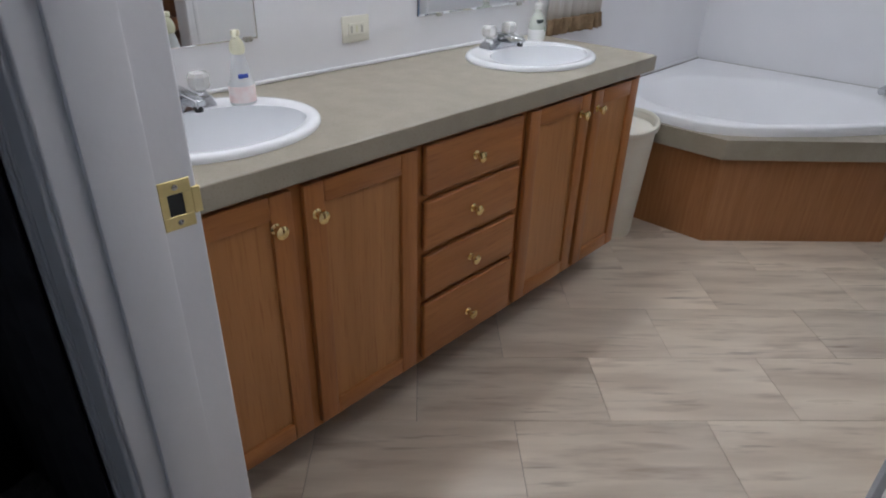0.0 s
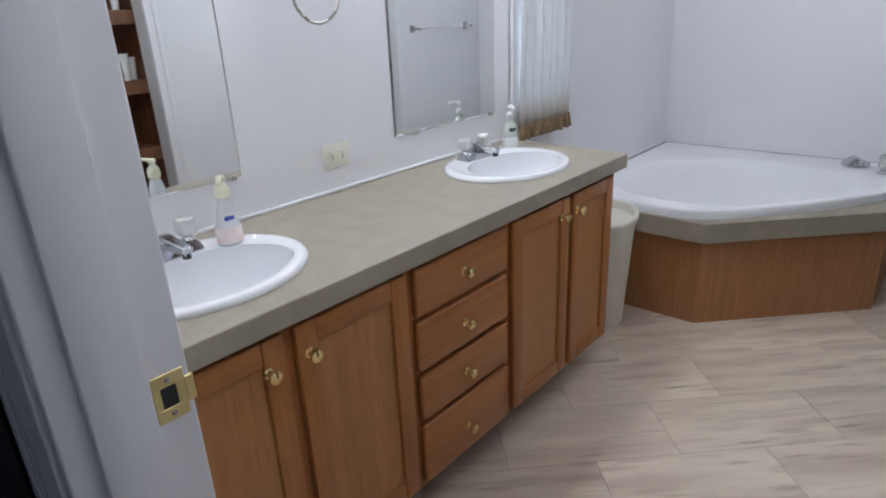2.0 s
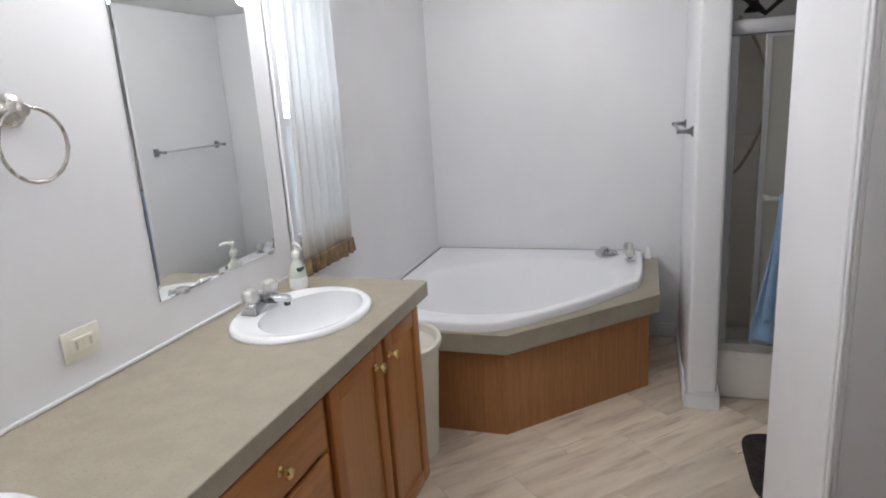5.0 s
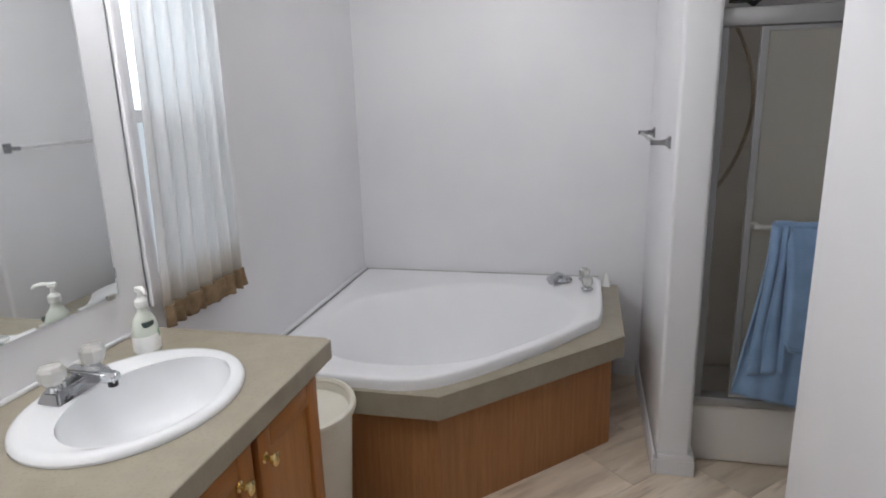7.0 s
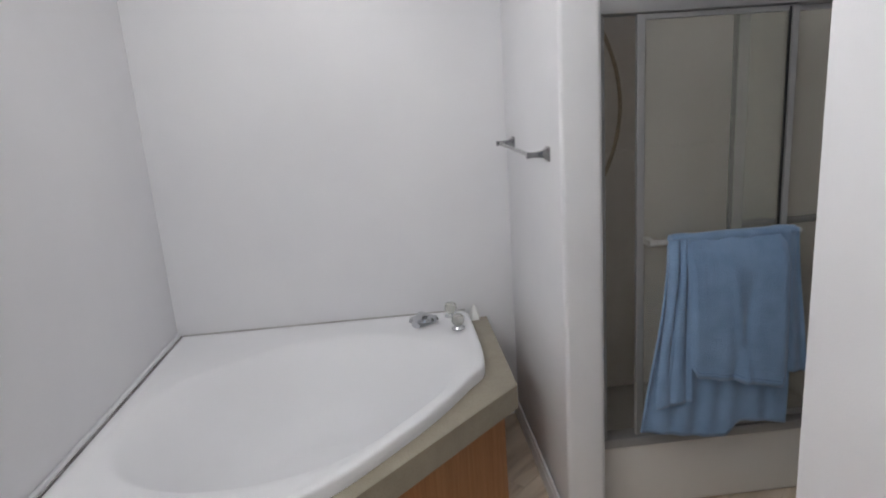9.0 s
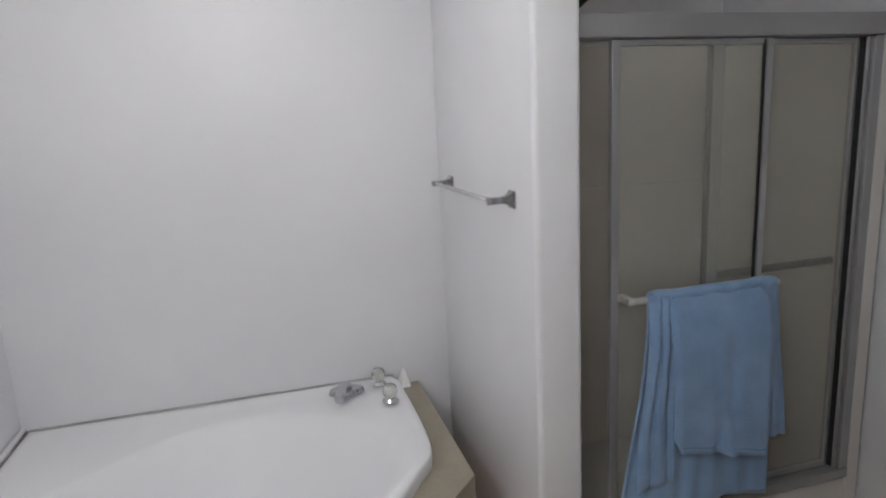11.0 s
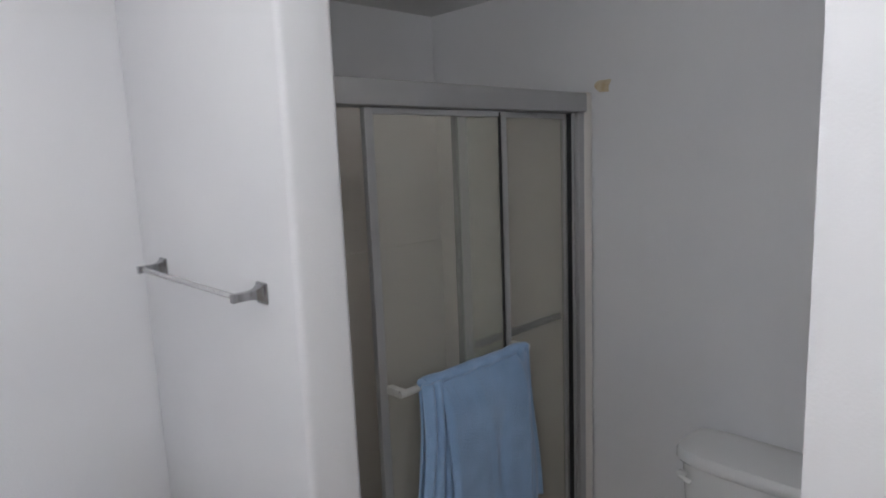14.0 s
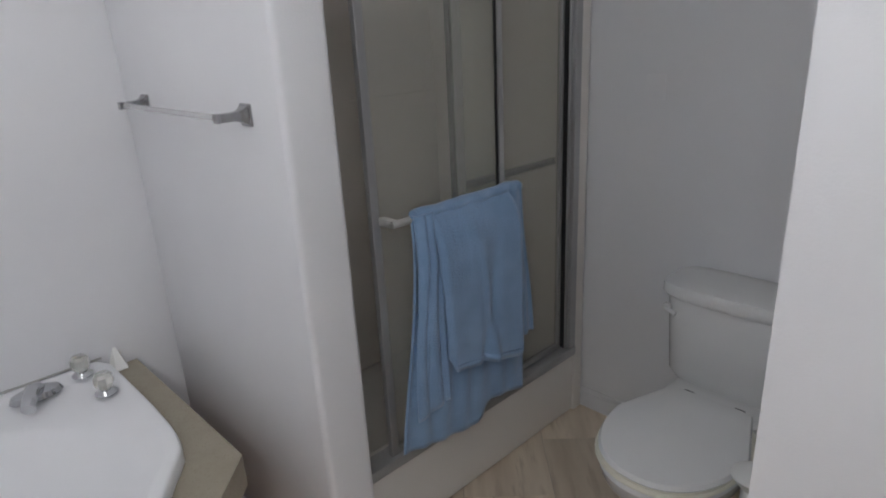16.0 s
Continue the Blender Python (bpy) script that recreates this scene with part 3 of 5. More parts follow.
def curtain():
    t = thing("curtain", (XW + 0.05, 4.62, 1.97), "sheer white curtain with a brown gathered hem", "curtain")
    y0, y1 = 4.350, 4.708

    def fall(u, v):
        pleat = 0.024 * math.sin(u * 2 * math.pi * 6.5 + 1.8 * noise.noise(Vector((u * 4, v * 0.6, 1.1)))) * (0.55 + 0.35 * noise.noise(Vector((u * 5.0, v * 0.4, 6.6))))
        pleat += 0.004 * noise.noise(Vector((u * 24.0, v * 0.6, 8.1)))
        spread = 1.0 + 0.03 * math.sin(2.2 * v)
        return Vector((XW + 0.056 + pleat, y0 + (y1 - y0) * (0.5 + (u - 0.5) * spread) - 0.030 * (v ** 2) * (1 - u) + 0.35 * pleat, 1.97 - v * (1.97 - 0.898)))

    ob = part("panel", sheet(150, 40, fall), SHEER, t, smooth=True)
    thicken(ob, 0.0012)

    def hem(u, v):
        p = fall(u, 1.0)
        ruffle = 0.006 * math.sin(u * 2 * math.pi * 13.5) + 0.005 * math.sin(u * 51)
        return p + Vector((0.006 + ruffle * (0.4 + v), 0.012 * (u - 0.3) * v + 0.004 * math.sin(u * 60) * v, -0.062 * v + 0.004 * v * math.sin(u * 2 * math.pi * 6.2) + 0.01))

    ob = part("hem", sheet(150, 8, hem), BROWNBAND, t, "brown gathered fabric hem", True)
    thicken(ob, 0.003)
    part("rod", tube([(XW + 0.045, y0 - 0.08, 1.985), (XW + 0.045, y1 + 0.06, 1.985)], 0.007), TRIM, t)


curtain()


# ---- vanity lights over the mirrors, above the view ----
def vanity_light(y, share):
    t = thing("vanity_light", (XW, y, 2.025), "chrome vanity light bar with three frosted bulbs over a mirror", "light fixture", "vanity lights")
    part("bar", box((XW, y - 0.24, 1.992), (XW + 0.03, y + 0.24, 2.060), 0.006), CHROME, t)
    for k in (-1, 0, 1):
        bulb = part("bulb", lathe([(0.0, -0.045), (0.025, -0.038), (0.045, 0), (0.038, 0.025), (0.018, 0.04), (0.014, 0.05), (0, 0.05)],
                                  (XW + 0.18, y + 0.16 * k, 2.025), "x", 18), BULB, t, "lit frosted bulb", True)
        bulb.visible_shadow = False
        lamp("bulb_light", "POINT", pose(XW + 0.18, y + 0.16 * k, 2.025), LAMP_POWER * share, (0.955, 0.98, 1.0), 0.05)
        part("socket", lathe([(0.02, 0), (0.02, 0.05), (0.016, 0.13)], (XW + 0.03, y + 0.16 * k, 2.025), "x", 16), CHROME, t)


vanity_light(2.77, 0.24)
vanity_light(3.97, 0.78)


# Unseen fill lights: no such fixture is known, they brighten dim walls
def ceiling_fill(x, y, power, label):
    t = thing("ceiling_fill", (x, y, CEIL), label, "light fixture", "ceiling lights")
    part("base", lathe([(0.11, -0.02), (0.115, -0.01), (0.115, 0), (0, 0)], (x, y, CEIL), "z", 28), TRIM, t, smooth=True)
    dome = part("dome", lathe([(0, -0.075), (0.05, -0.068), (0.085, -0.05), (0.10, -0.02), (0.10, -0.018)], (x, y, CEIL), "z", 28), BULB, t, "glowing dome of an added ceiling light", True)
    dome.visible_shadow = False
    lamp("dome_fill", "POINT", pose(x, y, CEIL - 0.06), power, (0.955, 0.98, 1.0), 0.06)


# set clear of the mirrors so the added domes leave no reflection
ceiling_fill(-0.70, 4.46, DOME_POWER, "unseen round ceiling light added to brighten tub and toilet")
ceiling_fill(-1.05, 5.47, TUB_POWER, "unseen round ceiling light added to brighten the tub walls")
ceiling_fill(-0.50, 2.88, ENTRY_POWER, "unseen round ceiling light added to brighten vanity and entrance")


# ---- vanity ----
VX, FX = -1.318, -1.300          # carcass front, and the faces of doors and drawers
KICK = 0.112


def knob(parent, y, z, x=FX):
    ob = part("knob", lathe([(0.011, 0), (0.012, 0.002), (0.007, 0.005), (0.0055, 0.012), (0.011, 0.017), (0.0155, 0.023), (0.0145, 0.028), (0.009, 0.031), (0, 0.032)],
                            (x, y, z), "x", 20), BRASS, parent, "small brass knob", True)
    return ob


def panel_door(parent, y0, y1, z0, z1, ky, kz):
    """A frame-and-panel door: two stiles, two rails with grain along them, a recessed panel."""
    s = 0.052
    door = part("door", box((VX, y0 + s - 0.002, z0 + s - 0.002), (FX - 0.010, y1 - s + 0.002, z1 - s + 0.002)), OAKPANEL, parent)
    for ya in (y0, y1 - s):
        part("stile", box((VX, ya, z0), (FX, ya + s, z1), 0.004, 2), OAK, door, smooth=True)
    for za in (z0, z1 - s):
        part("rail", box((VX, y0 + s, za), (FX - 0.0005, y1 - s, za + s), 0.004, 2), OAKFLAT, door, smooth=True)
    knob(door, ky, kz)


def drawer(parent, y0, y1, z0, z1, kz):
    bm = box((VX, y0, z0), (FX, y1, z1), 0.006, 3)
    d = part("drawer", bm, OAKFLAT, parent, smooth=True)
    knob(d, (y0 + y1) / 2 - 0.010, kz)


def carcass(y0, y1, label):
    t = thing("vanity_cabinet", (-1.57, (y0 + y1) / 2, 0), label, "cabinet", "vanity cabinets")
    bm = box((XW + 0.003, y0, KICK), (VX - 0.001, y1, 0.68), 0.001, 1)
    box((VX - 0.02, y0, 0.679), (VX - 0.001, y1, 0.799), bm=bm)
    box((XW + 0.003, y1 - 0.015, 0.679), (VX - 0.021, y1, 0.799), bm=bm)
    part("body", bm, OAK, t)
    part("toe_kick", box((XW + 0.003, y0, 0), (VX - 0.125, y1, KICK)), KICKBROWN, t, "dark recessed toe kick")
    return t


c = carcass(YD1 + 0.002, 3.145, "oak vanity cabinet with two panelled doors under a sink")
panel_door(c, 2.450, 2.774, 0.132, 0.783, 2.728, 0.713)
panel_door(c, 2.803, 3.131, 0.132, 0.783, 2.830, 0.713)
c = carcass(3.146, 3.569, "oak vanity cabinet with four drawers")
for z0, z1, kz in ((0.650, 0.783, 0.716), (0.492, 0.632, 0.562), (0.339, 0.473, 0.406), (0.132, 0.320, 0.215)):
    drawer(c, 3.161, 3.552, z0, z1, kz)
c = carcass(3.570, 4.262, "oak vanity cabinet with two panelled doors beside the bin")
panel_door(c, 3.586, 3.912, 0.132, 0.783, 3.858, 0.724)
panel_door(c, 3.938, 4.226, 0.132, 0.783, 3.957, 0.724)

SINKS = (2.758, 3.925)
SX, SA, SB = -1.560, 0.203, 0.247       # sink centre, half depth and half length


def worktop():
    """The laminate top with oval cut-outs and a deep front edge."""
    t = thing("worktop", (-1.57, 3.36, 0.80), "olive-taupe laminate vanity worktop with a deep front edge", "countertop")
    x0, x1, y0, y1 = XW + 0.001, -1.288, YD1 + 0.002, 4.298
    bm = bmesh.new()
    N = 48
    cuts = []
    mid = (SINKS[0] + SINKS[1]) / 2
    for cy, ya, yb in ((SINKS[0], y0, mid), (SINKS[1], mid, y1)):
        inner, outer = [], []
        for k in range(N):
            a = 2 * math.pi * k / N
            dx, dy = math.cos(a), math.sin(a)
            inner.append((SX + (SA - 0.02) * dx, cy + (SB - 0.02) * dy))
            s = min(((x1 - SX) if dx > 0 else (x0 - SX)) / dx if abs(dx) > 1e-6 else 9, ((yb - cy) if dy > 0 else (ya - cy)) / dy if abs(dy) > 1e-6 else 9)
            outer.append((SX + s * dx, cy + s * dy))
        # move the nearest outer points into the corners
        for cx_, cy_ in ((x0, ya), (x0, yb), (x1, ya), (x1, yb)):
            k = min(range(N), key=lambda i: (outer[i][0] - cx_) ** 2 + (outer[i][1] - cy_) ** 2)
            outer[k] = (cx_, cy_)
        vi = [bm.verts.new((*p, CTR)) for p in inner]
        vo = [bm.verts.new((*p, CTR)) for p in outer]
        lo = [bm.verts.new((*p, CTR - 0.03)) for p in inner]
        for k in range(N):
            j = (k + 1) % N
            bm.faces.new((vi[k], vo[k], vo[j], vi[j]))
            bm.faces.new((vi[k], vi[j], lo[j], lo[k]))
    part("top", bm, LAMINATE, t)
    part("front_edge", box((x1 - 0.012, y0, 0.799), (x1 + 0.003, y1, CTR + 0.0005), 0.003, 2), LAMINATE, t)
    part("end_edge", box((x0, y1 - 0.004, 0.799), (x1 - 0.012, y1 + 0.010, CTR + 0.0005), 0.003, 2), LAMINATE, t)
    part("underside", box((x0, y0, 0.800), (x1 - 0.014, SINKS[0] - SB, 0.815)), LAMINATE, t)
    part("backsplash_bead", box((x0 + 0.001, y0, CTR + 0.0005), (x0 + 0.010, y1, CTR + 0.011), 0.003, 2), TRIM, t, "white caulk bead along the wall")


worktop()


def sink(cy):
    t = thing("sink", (SX, cy, CTR), "white oval drop-in sink in the vanity worktop", "sink", "vanity sinks")
    prof = [(1.0, 0.0005), (1.003, 0.006), (0.985, 0.013), (0.95, 0.0165), (0.90, 0.016), (0.865, 0.0145)]
    bm = bmesh.new()
    N = 56
    rings = []
    for f, z in prof:
        rings.append([bm.verts.new((SX + f * SA * math.cos(2 * math.pi * k / N), cy + f * SB * math.sin(2 * math.pi * k / N), CTR + z)) for k in range(N)])
    # the bowl sits towards the front, leaving a ledge for the tap
    for i in range(15):
        s = i / 14
        f = math.cos(s * math.pi / 2) ** 0.50
        z = 0.013 - 0.140 * math.sin(s * math.pi / 2) ** 1.15
        f = max(f, 0.11)
        ex, ey = SA * 0.715, SB * 0.800
        ox = 0.036 * (1 - 0.4 * s)
        rings.append([bm.verts.new((SX + ox + f * ex * math.cos(2 * math.pi * k / N), cy + f * ey * math.sin(2 * math.pi * k / N), CTR + z)) for k in range(N)])
    for a, b in zip(rings, rings[1:]):
        for k in range(N):
            bm.faces.new((a[k], a[(k + 1) % N], b[(k + 1) % N], b[k]))
    bm.faces.new(rings[-1])
    part("basin", bm, PORCELAIN, t, smooth=True)
    part("drain", lathe([(0.022, 0), (0.022, 0.004), (0.016, 0.005), (0.014, 0.002), (0, 0.002)], (SX + 0.026, cy, CTR - 0.127), "z", 20), CHROME, t, "chrome drain", True)
    return t


def tap(cy):
    x = SX - 0.142
    t = thing("faucet", (x, cy, CTR + 0.014), "chrome two-handle faucet with clear acrylic knobs on the sink", "faucet", "vanity faucets")
    z = CTR + 0.0135
    base = box((x - 0.030, cy - 0.080, z), (x + 0.030, cy + 0.080, z + 0.026))
    for v in base.verts:
        if v.co.z > z + 0.02:
            v.co.x = x + 0.62 * (v.co.x - x)
            v.co.y = cy + 0.88 * (v.co.y - cy)
    bmesh.ops.bevel(base, geom=base.edges[:], offset=0.004, segments=2, affect="EDGES")
    part("base", base, CHROME, t, smooth=True)
    spout = box((x - 0.016, cy - 0.019, z + 0.018), (x + 0.105, cy + 0.019, z + 0.052))
    for v in spout.verts:
        if v.co.x > x + 0.05:
            v.co.y = cy + 0.70 * (v.co.y - cy)
            v.co.z += -0.006 if v.co.z > z + 0.04 else 0.006
    bmesh.ops.bevel(spout, geom=spout.edges[:], offset=0.006, segments=3, affect="EDGES")
    part("spout", spout, CHROME, t, smooth=True)
    part("aerator", lathe([(0.010, 0), (0.010, 0.012), (0, 0.012)], (x + 0.090, cy, z + 0.015), "z", 14), BLACK, t, "dark aerator")
    for s in (-1, 1):
        part("stem", lathe([(0.018, 0), (0.014, 0.010), (0.010, 0.014), (0, 0.014)], (x - 0.002, cy + s * 0.054, z + 0.024), "z", 16), CHROME, t, smooth=True)
        part("handle", lathe([(0.013, 0), (0.022, 0.004), (0.026, 0.012), (0.026, 0.032), (0.021, 0.040), (0.012, 0.042), (0, 0.042)],
                             (x - 0.002, cy + s * 0.054, z + 0.036), "z", 8), CLEAR, t, "clear faceted acrylic handle")


for cy in SINKS:
    sink(cy)
    tap(cy)


def soap_bottle(x, y, z, kind):
    """A pump bottle 0.17 m high; drawn larger and scaled at its base."""
    pale = kind == 1
    t = thing("soap_dispenser", (x, y, z), "clear pump bottle of hand soap with pink label and cream pump" if pale else "clear pump bottle of soap with green label and white pump",
              "soap dispenser", "soap dispensers")
    body = [(0.033, 0), (0.038, 0.004), (0.038, 0.056), (0.030, 0.070), (0.026, 0.10), (0.020, 0.125), (0.016, 0.136), (0.016, 0.142), (0, 0.142)] if pale else [(0.036, 0), (0.041, 0.004), (0.042, 0.060), (0.039, 0.085), (0.032, 0.108), (0.020, 0.122), (0.016, 0.130), (0.016, 0.142), (0, 0.142)]
    part("bottle", lathe(body, (x, y, z), "z", 28, sx=0.82, sy=1.0), SOAP if pale else SOAPGREEN, t, smooth=True)
    part("label", lathe([(0.0385, 0.008), (0.0388, 0.010), (0.0388, 0.052), (0.0385, 0.054)] if pale else [(0.0415, 0.012), (0.0424, 0.014), (0.0424, 0.058), (0.0418, 0.060)], (x, y, z), "z", 28, sx=0.83, sy=1.0), LABELPINK if pale else PUMPWHITE, t,
         "pink printed label" if pale else "pale printed label", True)
    if pale:
        part("emblem", box((x + 0.010, y - 0.018, z + 0.074), (x + 0.0245, y + 0.012, z + 0.088), 0.004), LABELBLUE, t, "blue printed emblem")
    else:
        part("emblem", box((x + 0.012, y - 0.030, z + 0.086), (x + 0.031, y + 0.004, z + 0.102), 0.003), LABELDARK, t, "dark printed emblem")
        part("leaf_print", lathe([(0.0, 0), (0.010, 0.010), (0.012, 0.022), (0.006, 0.036), (0, 0.04)], (x + 0.026, y + 0.014, z + 0.038), "z", 10, sx=0.75), LABELGREEN, t, "green printed leaf")
    pm = PUMPCREAM if pale else PUMPWHITE
    part("collar", lathe([(0.016, 0.138), (0.020, 0.142), (0.021, 0.156), (0.018, 0.170), (0.011, 0.180), (0.0075, 0.186), (0.0075, 0.198), (0, 0.198)] if pale else [(0.017, 0.142), (0.018, 0.144), (0.018, 0.160), (0.012, 0.166), (0.007, 0.170), (0.006, 0.190), (0, 0.190)], (x, y, z), "z", 18), pm, t, smooth=True)
    bm = lathe([(0.010, 0.186), (0.013, 0.190), (0.012, 0.200), (0, 0.203)], (x, y, z), "z", 14)
    tube([(x, y, z + 0.196), (x + 0.020, y - 0.014, z + 0.199), (x + 0.036, y - 0.025, z + 0.196), (x + 0.041, y - 0.028, z + 0.188)], 0.006, 10, bm=bm)
    part("pump", bm, pm, t, smooth=True)
    t.scale = (0.84, 0.84, 0.84)


soap_bottle(-1.656, 2.893, CTR + 0.013, 1)
soap_bottle(-1.702, 4.146, CTR + 0.002, 2)


def mirror(y0, y1, edge):
    t = thing("mirror", (XW, (y0 + y1) / 2, 0.972), "frameless wall mirror with a worn edge above the worktop", "mirror", "vanity mirrors")
    z0, z1 = 0.972, 1.925
    part("backing", box((XW, y0, z0), (XW + 0.004, y1, z1)), edge, t, "worn mirror edge")
    # bevelled glass: flat face and four sloping margins
    b, x0, x1 = 0.003 if edge == MIRRORCHIP else 0.007, XW + 0.0042, XW + 0.0048
    bm = bmesh.new()
    o = [bm.verts.new((x0, y, z)) for y, z in ((y0, z0), (y1, z0), (y1, z1), (y0, z1))]
    i = [bm.verts.new((x1, y, z)) for y, z in ((y0 + b, z0 + b), (y1 - b, z0 + b), (y1 - b, z1 - b), (y0 + b, z1 - b))]
    bm.faces.new(i)
    for k in range(4):
        bm.faces.new((o[k], o[(k + 1) % 4], i[(k + 1) % 4], i[k]))
    bm.faces.new(o[::-1])
    part("glass", bm, MIRROR, t)
    for y in (y0 + 0.10, y1 - 0.03):
        part("clip", box((XW + 0.001, y - 0.012, z0 - 0.006), (XW + 0.010, y + 0.012, z0 + 0.007), 0.002), NICKEL, t, "metal mirror clip")


mirror(2.485, 3.052, MIRRORCHIP)
mirror(3.648, 4.222, MIRROREDGE)


def towel_ring():
    y, z = 3.334, 1.502
    t = thing("towel_ring", (XW, y, z), "brushed nickel towel ring on the wall between the mirrors", "towel ring")
    part("rosette", lathe([(0.036, 0), (0.036, 0.007), (0.031, 0.012), (0.020, 0.017), (0.014, 0.030), (0.015, 0.046), (0.010, 0.052), (0, 0.053)], (XW, y, z), "x", 24), NICKEL, t, smooth=True)
    ring = [(XW + 0.040, y + 0.012 + 0.079 * math.sin(a), z - 0.074 + 0.078 * math.cos(a)) for a in [2 * math.pi * k / 48 for k in range(48)]]
    part("ring", tube(ring, 0.0045, 10, True), NICKEL, t, smooth=True)


towel_ring()


def outlet():
    y0, y1, z0, z1 = 3.334, 3.438, 0.924, 1.000
    t = thing("outlet_plate", (XW, (y0 + y1) / 2, (z0 + z1) / 2), "cream double outlet with cover plate on the wall", "electrical outlet")
    part("plate", box((XW, y0, z0), (XW + 0.006, y1, z1), 0.003, 2), CREAM, t, smooth=True)
    part("socket_block", box((XW + 0.004, y0 + 0.022, z0 + 0.021), (XW + 0.010, y1 - 0.022, z1 - 0.021), 0.002, 2), CREAM, t)
    for k in (-1, 0, 1):
        yy = (y0 + y1) / 2 + k * 0.02
        part("slot" if k else "reset_button", box((XW + 0.009, yy - 0.004, z0 + 0.028), (XW + 0.0108, yy + 0.004, z1 - 0.028), 0.0008, 1), SLOT if k else PUMPCREAM, t)


outlet()


# ---- bin between vanity and tub ----
def bin_():
    cx, cy = -1.490, 4.560
    t = thing("waste_bin", (cx, cy, 0), "cream plastic waste bin between vanity and tub", "waste bin")
    prof = [(0.098, 0), (0.102, 0.01), (0.132, 0.495), (0.132, 0.510)]
    inner = [(0.126, 0.510), (0.120, 0.49), (0.094, 0.012), (0, 0.012)]
    part("body", lathe(prof + inner, (cx, cy, 0), "z", 40, sx=1.0, sy=0.88), BINPLASTIC, t, smooth=True)
    part("rim", lathe([(0.131, 0.488), (0.142, 0.492), (0.146, 0.504), (0.143, 0.516), (0.132, 0.520), (0.125, 0.514), (0.125, 0.502), (0.131, 0.488)], (cx, cy, 0), "z", 40, sx=1.0, sy=0.88),
         BINPLASTIC, t, smooth=True)
    for ob in t.children:                 # the mouth dips on the room side
        for v in ob.data.vertices:
            v.co.z += 0.20 * v.co.y * (v.co.z / 0.5) ** 3
    part("scrap", box((cx - 0.03, cy - 0.04, 0.34), (cx + 0.03, cy + 0.05, 0.46), 0.012, 3), DARKSCRAP, t, "dark rubbish inside")


bin_()

# ---- tub ----
DECK, FASCIA = 0.487, 0.086
A, Bc = (-1.112, 4.716), (-0.492, 5.342)       # the two bends of the deck's front


def tub_surround():
    t = thing("tub_surround", (-1.2, 5.4, 0), "oak-panelled corner tub platform with laminate deck", "tub surround")
    s = 0.045
    side = [("panel", (XW + 0.002, A[1] + s), (A[0] - 0.019 , A[1] + s)), ("panel", (A[0] - 0.019, A[1] + s), (Bc[0] - s, Bc[1] + 0.019)), ("panel", (Bc[0] - s, Bc[1] + 0.019), (Bc[0] - s, YN - 0.002))]
    for name, p, q in side:
        d = (Vector(q) - Vector(p)).normalized()
        nrm = Vector((-d.y, d.x)) * 0.014
        outline = [p, q, (q[0] + nrm.x, q[1] + nrm.y), (p[0] + nrm.x, p[1] + nrm.y)]
        part(name, prism(outline, 0, DECK - FASCIA + 0.004), SKIRT, t)
    # deck: a thick laminate collar round the tub
    out = [(XW + 0.002, A[1]), A, Bc, (Bc[0], YN - 0.002)]
    for p, q in zip(out, out[1:]):
        d = (Vector(q) - Vector(p)).normalized()
        nrm = Vector((-d.y, d.x)) * 0.02
        w = prism([p, q, (q[0] + nrm.x, q[1] + nrm.y), (p[0] + nrm.x, p[1] + nrm.y)], DECK - FASCIA, DECK - 0.001)
        part("fascia", w, LAMINATE, t, "laminate deck edge")
    bm = bmesh.new()
    line = rim_line(24)
    N = len(line)
    front = []
    lens = [0.0]
    for p, q in zip(out, out[1:]):
        lens.append(lens[-1] + (Vector(q) - Vector(p)).length)
    for k, p in enumerate(line):          # nearest point of the deck's outer edge, kept in order
        best = min((Vector(p) - (Vector(a_) + (Vector(b_) - Vector(a_)) * min(1, max(0, (Vector(p) - Vector(a_)).dot(Vector(b_) - Vector(a_)) / (Vector(b_) - Vector(a_)).length_squared)))).length for a_, b_ in zip(out, out[1:]))
        for a_, b_ in zip(out, out[1:]):
            s_ = min(1, max(0, (Vector(p) - Vector(a_)).dot(Vector(b_) - Vector(a_)) / (Vector(b_) - Vector(a_)).length_squared))
            f_ = Vector(a_) + (Vector(b_) - Vector(a_)) * s_
            if (Vector(p) - f_).length <= best + 1e-6:
                front.append((f_.x, f_.y))
                break
    for c_ in (A, Bc):
        k = min(range(N), key=lambda i: (Vector(front[i]) - Vector(c_)).length)
        front[k] = c_
    vo = [bm.verts.new((*p, DECK)) for p in front]
    vi = [bm.verts.new((p[0] - 0.03, p[1] + 0.03, DECK)) for p in line]
    for k in range(N - 1):
        bm.faces.new((vo[k], vo[k + 1], vi[k + 1], vi[k]))
    bmesh.ops.remove_doubles(bm, verts=bm.verts[:], dist=1e-5)
    part("deck", bm, LAMINATE, t, "olive-taupe laminate deck")


